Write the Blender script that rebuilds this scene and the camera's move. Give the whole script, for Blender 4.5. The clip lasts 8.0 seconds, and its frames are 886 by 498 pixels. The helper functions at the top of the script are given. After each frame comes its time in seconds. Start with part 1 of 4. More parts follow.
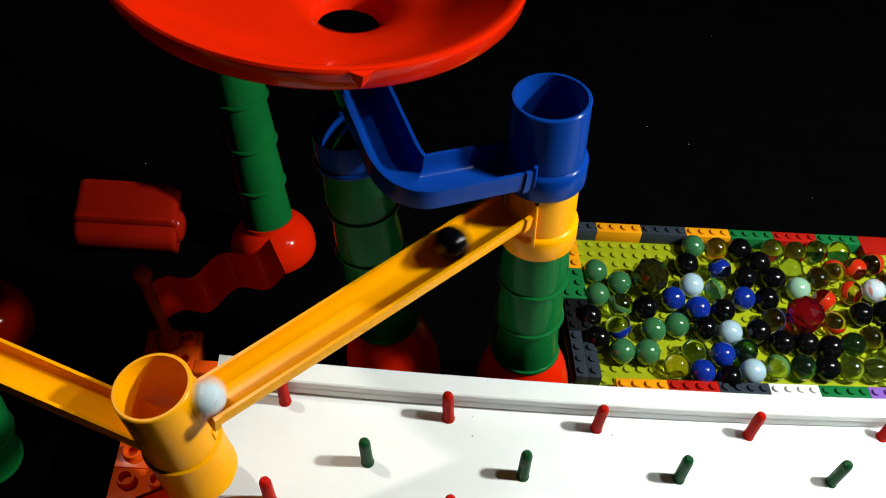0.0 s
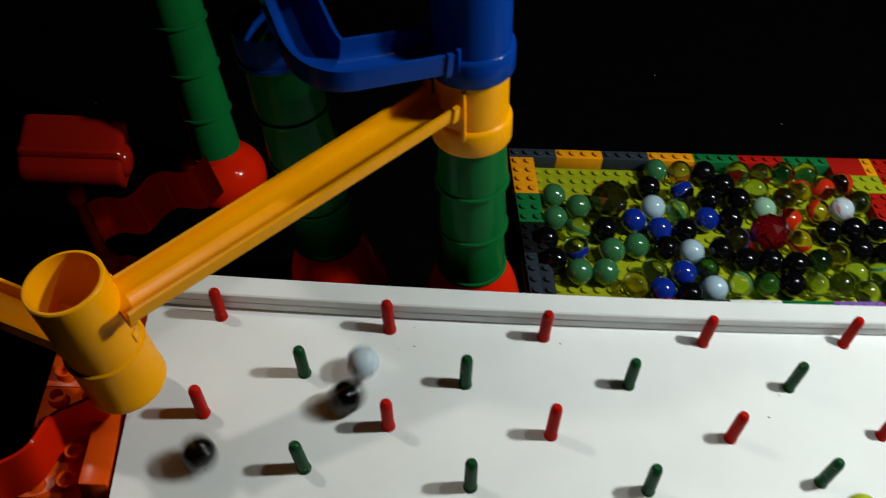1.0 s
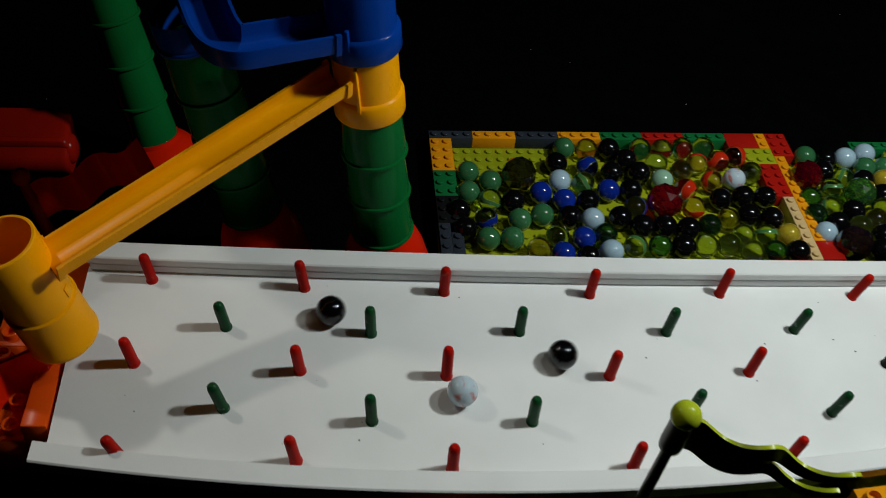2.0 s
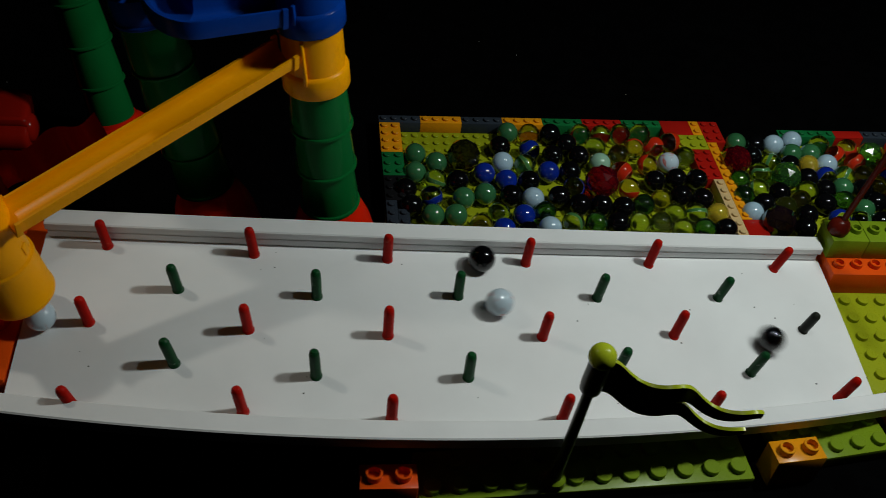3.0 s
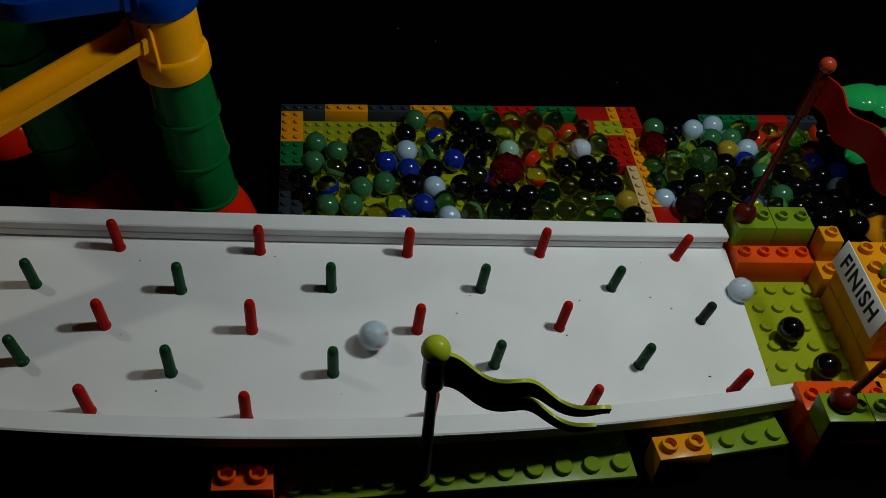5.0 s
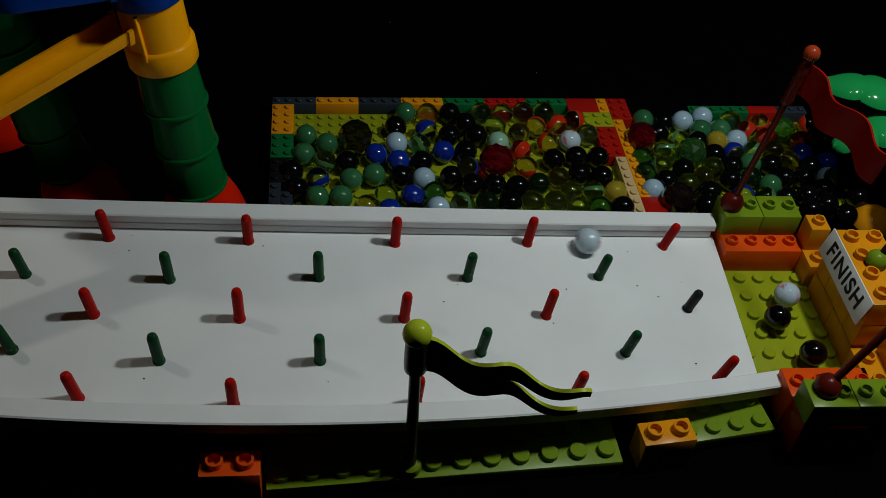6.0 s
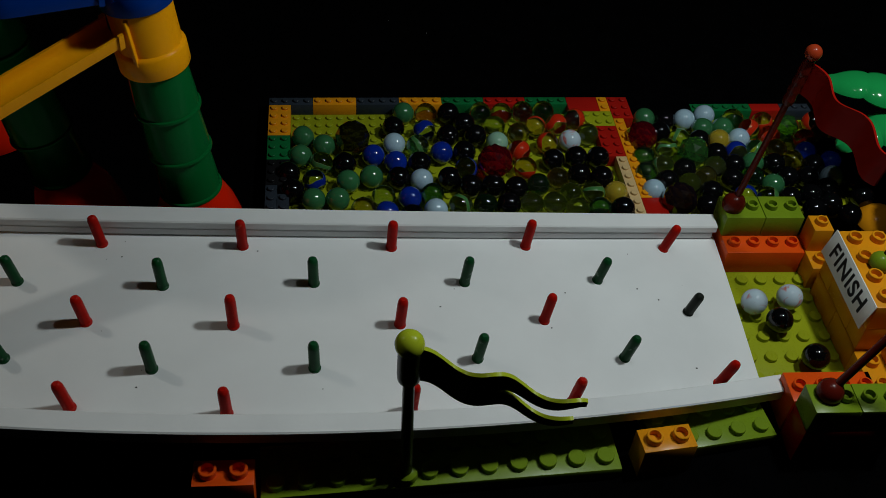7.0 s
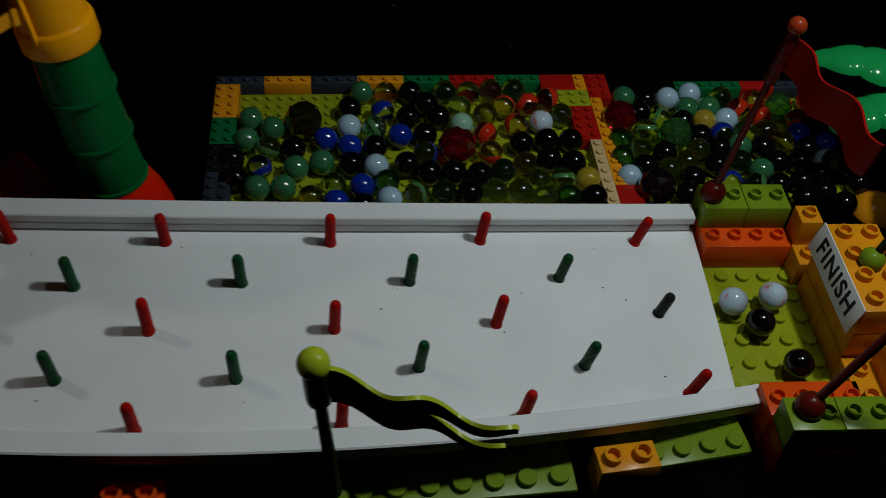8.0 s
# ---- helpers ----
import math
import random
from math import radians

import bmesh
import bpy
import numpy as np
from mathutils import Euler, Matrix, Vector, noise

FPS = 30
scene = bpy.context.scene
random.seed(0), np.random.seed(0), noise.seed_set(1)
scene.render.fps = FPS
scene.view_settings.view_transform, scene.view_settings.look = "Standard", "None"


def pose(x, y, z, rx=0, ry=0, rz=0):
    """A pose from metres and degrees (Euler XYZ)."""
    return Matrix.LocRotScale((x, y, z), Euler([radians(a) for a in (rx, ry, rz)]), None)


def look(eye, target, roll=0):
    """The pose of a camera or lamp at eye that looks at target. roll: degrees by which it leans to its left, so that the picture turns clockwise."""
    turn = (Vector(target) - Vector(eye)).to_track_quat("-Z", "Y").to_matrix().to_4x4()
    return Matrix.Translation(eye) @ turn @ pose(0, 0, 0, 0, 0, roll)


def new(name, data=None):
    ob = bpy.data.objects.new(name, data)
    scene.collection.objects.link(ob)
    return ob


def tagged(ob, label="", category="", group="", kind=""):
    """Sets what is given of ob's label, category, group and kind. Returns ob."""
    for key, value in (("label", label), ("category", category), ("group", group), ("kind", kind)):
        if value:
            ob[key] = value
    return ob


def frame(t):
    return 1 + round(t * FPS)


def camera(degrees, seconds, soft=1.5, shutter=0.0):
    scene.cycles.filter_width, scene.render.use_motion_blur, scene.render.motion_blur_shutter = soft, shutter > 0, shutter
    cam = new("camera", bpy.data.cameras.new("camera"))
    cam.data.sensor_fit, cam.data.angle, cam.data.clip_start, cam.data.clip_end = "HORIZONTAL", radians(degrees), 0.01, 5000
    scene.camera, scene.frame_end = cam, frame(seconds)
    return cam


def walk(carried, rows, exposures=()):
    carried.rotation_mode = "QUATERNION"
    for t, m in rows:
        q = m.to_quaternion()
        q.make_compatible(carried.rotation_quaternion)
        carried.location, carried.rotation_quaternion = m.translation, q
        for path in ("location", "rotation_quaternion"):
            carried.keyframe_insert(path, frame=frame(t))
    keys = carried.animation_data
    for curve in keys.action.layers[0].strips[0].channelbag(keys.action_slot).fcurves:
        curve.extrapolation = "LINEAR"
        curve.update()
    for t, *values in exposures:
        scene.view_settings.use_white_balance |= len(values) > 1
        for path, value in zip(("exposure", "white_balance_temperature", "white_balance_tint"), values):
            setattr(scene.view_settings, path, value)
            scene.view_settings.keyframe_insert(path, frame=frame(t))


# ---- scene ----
# ---- camera and its walk ----
cam = camera(48.1, 8.0, soft=0.5, shutter=0.5)
PATH = [
    (0.0, -0.1421, -0.4957, 0.4811, -45.68, -6.38, -0.74),
    (0.5, -0.1451, -0.5006, 0.4579, -45.44, -6.09, -1.20),
    (0.8, -0.1094, -0.5109, 0.4465, -45.75, -4.38, -0.45),
    (1.0, -0.0984, -0.5221, 0.4386, -45.47, -4.70, -1.36),
    (1.2, -0.0860, -0.5288, 0.4452, -45.82, -3.99, -2.08),
    (1.5, -0.0665, -0.5465, 0.4560, -45.57, -3.68, -2.34),
    (3.0, -0.0434, -0.6273, 0.4697, -43.87, -5.65, -4.10),
    (3.5, 0.0008, -0.6229, 0.4593, -43.98, -5.18, -3.75),
    (4.0, 0.0341, -0.6147, 0.4569, -44.11, -4.79, -3.71),
    (5.5, 0.0447, -0.6232, 0.4591, -44.11, -4.68, -4.09),
    (6.0, 0.0512, -0.6268, 0.4572, -44.11, -4.38, -4.03),
    (6.5, 0.0523, -0.6250, 0.4585, -44.21, -4.16, -4.03),
    (7.0, 0.0585, -0.6169, 0.4575, -44.56, -3.88, -3.91),
    (7.5, 0.0733, -0.6008, 0.4544, -45.23, -3.66, -3.54),
    (8.0, 0.1062, -0.5715, 0.4301, -46.16, -3.05, -3.08),
]
EXPOSURES = [(0.0, 1.22, 6950, 10), (0.5, 0.96, 6950, 10), (1.0, 0.28, 6850, 10), (1.5, -0.06, 6800, 10), (3.0, -0.61, 6800, 10), (4.0, -0.84, 6700, 10),
             (5.5, -0.98, 6650, 10), (7.0, -1.02, 6550, 10), (8.0, -1.22, 6450, 10)]
walk(cam, [(t, pose(x, y, z, 90 + pitch, roll, yaw)) for t, x, y, z, pitch, roll, yaw in PATH], EXPOSURES)

# ---- world and lamps ----
world = bpy.data.worlds.new("dark_room")
world.use_nodes = True
world.node_tree.nodes["Background"].inputs[0].default_value = (0.5, 0.6, 0.8, 1)
world.node_tree.nodes["Background"].inputs[1].default_value = 0.0003
scene.world = world


def lamp(name, place, watts, size, colour, kind="POINT"):
    data = bpy.data.lights.new(name, kind)
    data.energy, data.shadow_soft_size, data.color = watts, size, colour
    ob = new(name, data)
    ob.location = place
    return ob


# a table lamp with two bulbs, the outer one brighter
lamp("table_lamp", (0.430, -0.224, 0.56), 11.6, 0.024, (0.90, 1.0, 1.0))
lamp("table_lamp", (0.235, -0.224, 0.58), 1.4, 0.010, (0.90, 1.0, 1.0))
# a shaded lamp to the other side, aimed along the board
shaded = lamp("room_lamp", (-0.55, -0.02, 0.72), 4.2, 0.016, (1.0, 0.97, 0.88), "SPOT")
shaded.data.spot_size, shaded.data.spot_blend = math.radians(34), 0.80
shaded.matrix_basis = look((-0.55, -0.02, 0.72), (-0.06, -0.330, 0.02))

TABLE = -0.022


# ---- materials ----
def material(name, colour, rough=0.3, grain=0.06, scale=90.0, bump=0.15, metal=0.0, coat=0.0, spec=0.16, var=0.0, scuff=None):
    m = bpy.data.materials.new(name)
    m.use_nodes = True
    nt = m.node_tree
    b = nt.nodes["Principled BSDF"]
    b.inputs["Metallic"].default_value = metal
    b.inputs["Coat Weight"].default_value = coat
    b.inputs["Coat Roughness"].default_value = 0.08
    b.inputs["Specular IOR Level"].default_value = spec
    tc = nt.nodes.new("ShaderNodeTexCoord")
    n1 = nt.nodes.new("ShaderNodeTexNoise")
    n1.inputs["Scale"].default_value = scale
    n1.inputs["Detail"].default_value = 5
    n2 = nt.nodes.new("ShaderNodeTexNoise")
    n2.inputs["Scale"].default_value = scale * 9
    n2.inputs["Detail"].default_value = 3
    nt.links.new(tc.outputs["Object"], n1.inputs["Vector"])
    nt.links.new(tc.outputs["Object"], n2.inputs["Vector"])
    ramp = nt.nodes.new("ShaderNodeMapRange")
    ramp.inputs["From Min"].default_value, ramp.inputs["From Max"].default_value = 0.3, 0.7
    ramp.inputs["To Min"].default_value, ramp.inputs["To Max"].default_value = 1 - grain, 1 + grain
    nt.links.new(n1.outputs["Fac"], ramp.inputs["Value"])
    hsv = nt.nodes.new("ShaderNodeHueSaturation")
    hsv.inputs["Color"].default_value = (*colour, 1)
    if var:
        info = nt.nodes.new("ShaderNodeObjectInfo")
        mul = nt.nodes.new("ShaderNodeMath")
        mul.operation = "MULTIPLY_ADD"
        mul.inputs[1].default_value, mul.inputs[2].default_value = var, 1 - var / 2
        nt.links.new(info.outputs["Random"], mul.inputs[0])
        both = nt.nodes.new("ShaderNodeMath")
        both.operation = "MULTIPLY"
        nt.links.new(mul.outputs[0], both.inputs[0])
        nt.links.new(ramp.outputs[0], both.inputs[1])
        nt.links.new(both.outputs[0], hsv.inputs["Value"])
    else:
        nt.links.new(ramp.outputs[0], hsv.inputs["Value"])
    nt.links.new(hsv.outputs["Color"], b.inputs["Base Color"])
    if scuff:
        # rubbed pale patches, another set on each object
        own = nt.nodes.new("ShaderNodeObjectInfo")
        shift = nt.nodes.new("ShaderNodeVectorMath")
        shift.operation = "ADD"
        nt.links.new(tc.outputs["Object"], shift.inputs[0])
        nt.links.new(own.outputs["Random"], shift.inputs[1])
        n3 = nt.nodes.new("ShaderNodeTexNoise")
        n3.inputs["Scale"].default_value, n3.inputs["Detail"].default_value = 190, 4
        nt.links.new(shift.outputs[0], n3.inputs["Vector"])
        mask = nt.nodes.new("ShaderNodeMapRange")
        mask.inputs["From Min"].default_value, mask.inputs["From Max"].default_value = 0.63, 0.72
        mask.inputs["To Max"].default_value = 0.75
        nt.links.new(n3.outputs["Fac"], mask.inputs["Value"])
        worn = nt.nodes.new("ShaderNodeMix")
        worn.data_type = "RGBA"
        nt.links.new(mask.outputs[0], worn.inputs["Factor"])
        nt.links.new(hsv.outputs["Color"], worn.inputs["A"])
        worn.inputs["B"].default_value = (*scuff, 1)
        nt.links.new(worn.outputs["Result"], b.inputs["Base Color"])
    rr = nt.nodes.new("ShaderNodeMapRange")
    rr.inputs["To Min"].default_value, rr.inputs["To Max"].default_value = rough * 0.8, rough * 1.25
    nt.links.new(n2.outputs["Fac"], rr.inputs["Value"])
    nt.links.new(rr.outputs[0], b.inputs["Roughness"])
    if bump:
        bp = nt.nodes.new("ShaderNodeBump")
        bp.inputs["Strength"].default_value, bp.inputs["Distance"].default_value = bump, 0.0003
        nt.links.new(n2.outputs["Fac"], bp.inputs["Height"])
        nt.links.new(bp.outputs[0], b.inputs["Normal"])
    return m


def glass(name, colour, weight=1.0, rough=0.012, vane=None, width=0.30):
    """Coloured glass; vane: the colour of a cat's-eye ribbon, as wide as a share of the marble."""
    m = bpy.data.materials.new(name)
    m.use_nodes = True
    nt = m.node_tree
    b = nt.nodes["Principled BSDF"]
    b.inputs["Base Color"].default_value = (*colour, 1)
    b.inputs["Roughness"].default_value = rough
    b.inputs["IOR"].default_value = 1.5
    b.inputs["Transmission Weight"].default_value = weight
    b.inputs["Coat Weight"].default_value = 1.0
    b.inputs["Coat Roughness"].default_value = 0.08
    if vane:
        tc = nt.nodes.new("ShaderNodeTexCoord")
        noise = nt.nodes.new("ShaderNodeTexNoise")
        noise.inputs["Scale"].default_value, noise.inputs["Detail"].default_value = 70, 1.0
        nt.links.new(tc.outputs["Object"], noise.inputs["Vector"])
        axes = nt.nodes.new("ShaderNodeSeparateXYZ")
        nt.links.new(tc.outputs["Object"], axes.inputs[0])
        bent = nt.nodes.new("ShaderNodeMath")
        bent.operation = "MULTIPLY_ADD"
        bent.inputs[1].default_value = 0.010
        nt.links.new(noise.outputs["Fac"], bent.inputs[0])
        nt.links.new(axes.outputs["X"], bent.inputs[2])
        mid = nt.nodes.new("ShaderNodeMath")
        mid.operation = "SUBTRACT"
        mid.inputs[1].default_value = 0.005
        nt.links.new(bent.outputs[0], mid.inputs[0])
        off = nt.nodes.new("ShaderNodeMath")
        off.operation = "ABSOLUTE"
        nt.links.new(mid.outputs[0], off.inputs[0])
        mask = nt.nodes.new("ShaderNodeMapRange")
        mask.inputs["From Min"].default_value, mask.inputs["From Max"].default_value = width * 0.0086, width * 0.0086 + 0.0003
        mask.inputs["To Min"].default_value, mask.inputs["To Max"].default_value = 1.0, 0.0
        nt.links.new(off.outputs[0], mask.inputs["Value"])
        mix = nt.nodes.new("ShaderNodeMix")
        mix.data_type = "RGBA"
        mix.inputs["A"].default_value, mix.inputs["B"].default_value = (*colour, 1), (*vane, 1)
        nt.links.new(mask.outputs[0], mix.inputs["Factor"])
        nt.links.new(mix.outputs["Result"], b.inputs["Base Color"])
        inv = nt.nodes.new("ShaderNodeMath")
        inv.operation = "SUBTRACT"
        inv.inputs[0].default_value = weight
        inv.use_clamp = True
        nt.links.new(mask.outputs[0], inv.inputs[1])
        nt.links.new(inv.outputs[0], b.inputs["Transmission Weight"])
    return m


CLOTH = material("black_cloth", (0.0007, 0.0007, 0.0008), 0.95, 0.4, 60, 0.4, spec=0.02)
# near-black so that the room's darkness is in the colour
ROOM = material("shade_black_wall", (0.003, 0.003, 0.0035), 0.9, 0.3, 4, 0.1, spec=0.02)
PAINT = material("white_paint", (0.78, 0.79, 0.79), 0.42, 0.05, 17, 0.25)
PAINT_EDGE = material("white_paint_rail", (0.74, 0.75, 0.75), 0.45, 0.05, 22, 0.35)
PEG_RED = material("red_peg_plastic", (0.40, 0.006, 0.002), 0.42, 0.12, 160, 0.4, spec=0.07, var=0.2, scuff=(0.44, 0.07, 0.04))
PEG_GREEN = material("green_peg_plastic", (0.003, 0.052, 0.014), 0.40, 0.15, 160, 0.4, spec=0.14, var=0.25, scuff=(0.22, 0.28, 0.23))
PEG_DARK = material("blackish_peg_plastic", (0.014, 0.017, 0.013), 0.40, 0.15, 160, 0.4, spec=0.14)
RED = material("red_plastic", (0.66, 0.014, 0.002), 0.13, 0.04, 40, 0.05, spec=0.12)
# darker copy of the flag red, with the unlit side's shade in its colour
SHADED_FLAG_RED = material("shaded_flag_red", (0.28, 0.007, 0.003), 0.34, 0.05, 40, 0.05, spec=0.06)
TROUGH_GLOSS = material("glossy_deep_red_plastic", (0.30, 0.008, 0.003), 0.11, 0.05, 40, 0.05, spec=0.4)
DARK_RED = material("dark_red_plastic", (0.10, 0.008, 0.004), 0.25, 0.06, 60, 0.08, spec=0.16)
RED_BALL = material("brownish_red_plastic", (0.32, 0.035, 0.010), 0.25, 0.06, 60, 0.05)
GREEN = material("green_plastic", (0.002, 0.110, 0.024), 0.18, 0.05, 40, 0.06, spec=0.06)
LEAF = material("leaf_plastic", (0.01, 0.30, 0.07), 0.12, 0.04, 40, 0.05, spec=0.4)
YELLOW = material("yellow_plastic", (0.94, 0.37, 0.003), 0.28, 0.04, 40, 0.06, spec=0.10)
BLUE = material("blue_plastic", (0.0006, 0.036, 0.25), 0.20, 0.05, 40, 0.06, spec=0.06)
LIME = material("lime_plastic", (0.30, 0.34, 0.012), 0.28, 0.05, 60, 0.08, var=0.06)
LIME_DARK = material("dark_lime_plastic", (0.17, 0.26, 0.012), 0.28, 0.05, 60, 0.08)
# lime flag plastic on its unlit side, the shade put into the colour
SHADED_LIME = material("shaded_lime_plastic", (0.012, 0.014, 0.004), 0.35, 0.1, 60, 0.06)
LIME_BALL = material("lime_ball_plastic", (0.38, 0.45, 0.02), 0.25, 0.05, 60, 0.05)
ORANGE = material("orange_plastic", (0.76, 0.080, 0.006), 0.25, 0.05, 60, 0.06)
BLOCK_YELLOW = material("golden_block_plastic", (0.74, 0.28, 0.008), 0.25, 0.05, 60, 0.06, var=0.06)
TAN = material("tan_block_plastic", (0.60, 0.42, 0.20), 0.3, 0.05, 60, 0.06)
BLOCK_RED = material("red_block_plastic", (0.38, 0.010, 0.006), 0.25, 0.05, 60, 0.06, var=0.08)
BLOCK_GREEN = material("green_block_plastic", (0.005, 0.13, 0.035), 0.25, 0.05, 60, 0.06, var=0.08)
BLOCK_GREY = material("dark_grey_block_plastic", (0.026, 0.034, 0.046), 0.28, 0.05, 60, 0.06, var=0.1)
BLOCK_BLACK = material("black_block_plastic", (0.008, 0.008, 0.009), 0.28, 0.05, 60, 0.06)
BLOCK_WHITE = material("white_block_plastic", (0.75, 0.75, 0.72), 0.28, 0.04, 60, 0.06)
BLOCK_PURPLE = material("purple_block_plastic", (0.22, 0.10, 0.42), 0.28, 0.04, 60, 0.06)
PAPER = material("white_paper", (0.78, 0.78, 0.74), 0.7, 0.05, 60, 0.2)
INK = material("black_ink", (0.01, 0.01, 0.01), 0.6, 0.1, 60, 0.0)

M_GREEN = material("opaque_green_marble", (0.030, 0.140, 0.052), 0.10, 0.1, 120, 0.0, coat=1.0, spec=0.6, var=0.15)
M_MINT = material("mint_marble", (0.26, 0.46, 0.33), 0.10, 0.1, 120, 0.0, coat=1.0, spec=0.6)
M_BLUE = material("opaque_blue_marble", (0.003, 0.022, 0.26), 0.10, 0.2, 120, 0.0, coat=1.0, spec=0.6, var=0.2)
M_PALE = material("pale_blue_marble", (0.36, 0.51, 0.61), 0.10, 0.12, 150, 0.0, coat=1.0, spec=0.6, var=0.12)
M_BLACK = material("black_marble", (0.002, 0.002, 0.0025), 0.10, 0.3, 120, 0.0, spec=0.5)
M_YELLOW = glass("yellow_glass_marble", (0.75, 0.55, 0.05), 0.6)
M_CLEAR = glass("clear_glass_marble", (0.70, 0.82, 0.60), 1.0)
M_AMBER = glass("amber_glass_marble", (0.74, 0.62, 0.26), 1.0)
M_DARKG = glass("dark_green_glass_marble", (0.06, 0.22, 0.09), 0.97)
M_CAT = glass("green_cats_eye_marble", (0.70, 0.86, 0.52), 1.0, vane=(0.05, 0.17, 0.045), width=0.17)
M_BLUECAT = glass("blue_cats_eye_marble", (0.66, 0.78, 0.50), 1.0, vane=(0.003, 0.018, 0.22), width=0.36)
M_ORANGE = glass("orange_cats_eye_marble", (0.86, 0.62, 0.26), 1.0, vane=(0.52, 0.022, 0.005), width=0.36)
M_BIGDARK = glass("smoky_faceted_glass", (0.055, 0.055, 0.018), 0.9)
M_CRIMSON = glass("crimson_faceted_glass", (0.34, 0.005, 0.025), 0.88)
M_PURPLE = glass("purple_faceted_glass", (0.035, 0.016, 0.030), 0.8)
M_FACETG = glass("green_faceted_glass", (0.14, 0.46, 0.11), 0.9)


def marbled(name, base, streak):
    """Glossy opaque glass with irregular streaks."""
    m = material(name, base, 0.06, 0.06, 120, 0.0, coat=0.6)
    nt = m.node_tree
    b = nt.nodes["Principled BSDF"]
    tc = nt.nodes.new("ShaderNodeTexCoord")
    w = nt.nodes.new("ShaderNodeTexNoise")
    w.inputs["Scale"].default_value, w.inputs["Distortion"].default_value = 95, 1.6
    w.inputs["Detail"].default_value = 1.5
    nt.links.new(tc.outputs["Object"], w.inputs["Vector"])
    r = nt.nodes.new("ShaderNodeValToRGB")
    r.color_ramp.elements[0].position, r.color_ramp.elements[1].position = 0.56, 0.68
    r.color_ramp.elements[0].color, r.color_ramp.elements[1].color = (*base, 1), (*streak, 1)
    nt.links.new(w.outputs["Fac"], r.inputs["Fac"])
    nt.links.new(r.outputs["Color"], b.inputs["Base Color"])
    return m


M_WHITE = marbled("white_streaked_marble", (0.47, 0.58, 0.65), (0.52, 0.16, 0.14))


# ---- mesh helpers ----
def mesh_of(bm, name, mat, smooth=True):
    me = bpy.data.meshes.new(name)
    bmesh.ops.recalc_face_normals(bm, faces=bm.faces)
    bm.to_mesh(me)
    bm.free()
    me.materials.append(mat)
    if smooth:
        for p in me.polygons:
            p.use_smooth = True
        me.set_sharp_from_angle(angle=radians(38))
    return me


def part(name, bm, mat, parent=None, label="", smooth=True, place=None):
    ob = new(name, mesh_of(bm, name, mat, smooth))
    if parent:
        ob.parent = parent
    if place is not None:
        ob.matrix_basis = place
    if label:
        ob["label"] = label
    return ob


def box(bm, x0, x1, y0, y1, z0, z1, bevel=0.0004):
    r = bmesh.ops.create_cube(bm, size=1, matrix=Matrix.Translation(((x0 + x1) / 2, (y0 + y1) / 2, (z0 + z1) / 2)) @ Matrix.Diagonal((x1 - x0, y1 - y0, z1 - z0, 1)))
    if bevel:
        edges = {e for v in r["verts"] for e in v.link_edges}
        bmesh.ops.bevel(bm, geom=list(edges), offset=bevel, segments=2, affect="EDGES", profile=0.5)
    return bm


def lathe(bm, profile, n=40, m=None):
    """A closed ring of (radius, height) turned round z."""
    rings = []
    m = m or Matrix()
    for r, z in profile:
        if r < 1e-6:
            rings.append([bm.verts.new(m @ Vector((0, 0, z)))])
        else:
            rings.append([bm.verts.new(m @ Vector((r * math.cos(2 * math.pi * i / n), r * math.sin(2 * math.pi * i / n), z))) for i in range(n)])
    for a, b in zip(rings, rings[1:]):
        for i in range(n):
            q = [a[i % len(a)], a[(i + 1) % len(a)], b[(i + 1) % len(b)], b[i % len(b)]]
            q = list(dict.fromkeys(q))
            if len(q) > 2:
                bm.faces.new(q)
    return bm


def sweep(bm, path, section, closed=True):
    """Carries a closed section, in (side, up), along a path of (place, side, up)."""
    rows = [[bm.verts.new(Vector(p) + Vector(s) * a + Vector(u) * b) for a, b in section(i / (len(path) - 1))] for i, (p, s, u) in enumerate(path)]
    k = len(rows[0])
    for a, b in zip(rows, rows[1:]):
        for i in range(k if closed else k - 1):
            bm.faces.new([a[i], a[(i + 1) % k], b[(i + 1) % k], b[i]])
    bm.faces.new(rows[0][::-1])
    bm.faces.new(rows[-1])
    return bm


def empty(name, m=None):
    ob = new(name)
    ob.empty_display_size = 0.01
    if m is not None:
        ob.matrix_basis = m
    return ob


STUD_MESHES = {}


def stud_mesh(r, h, mat, hollow):
    key = (r, h, mat.name, hollow)
    if key not in STUD_MESHES:
        bm = bmesh.new()
        if hollow:
            lathe(bm, [(r, -0.0002), (r, h - 0.0003), (r - 0.0003, h), (r * 0.72, h), (r * 0.70, h - 0.0003), (r * 0.70, 0.0003), (0, 0.0003)], 20)
        else:
            lathe(bm, [(r, -0.0002), (r, h - 0.0003), (r - 0.0003, h), (0, h)], 14)
        STUD_MESHES[key] = mesh_of(bm, "stud", mat)
    return STUD_MESHES[key]


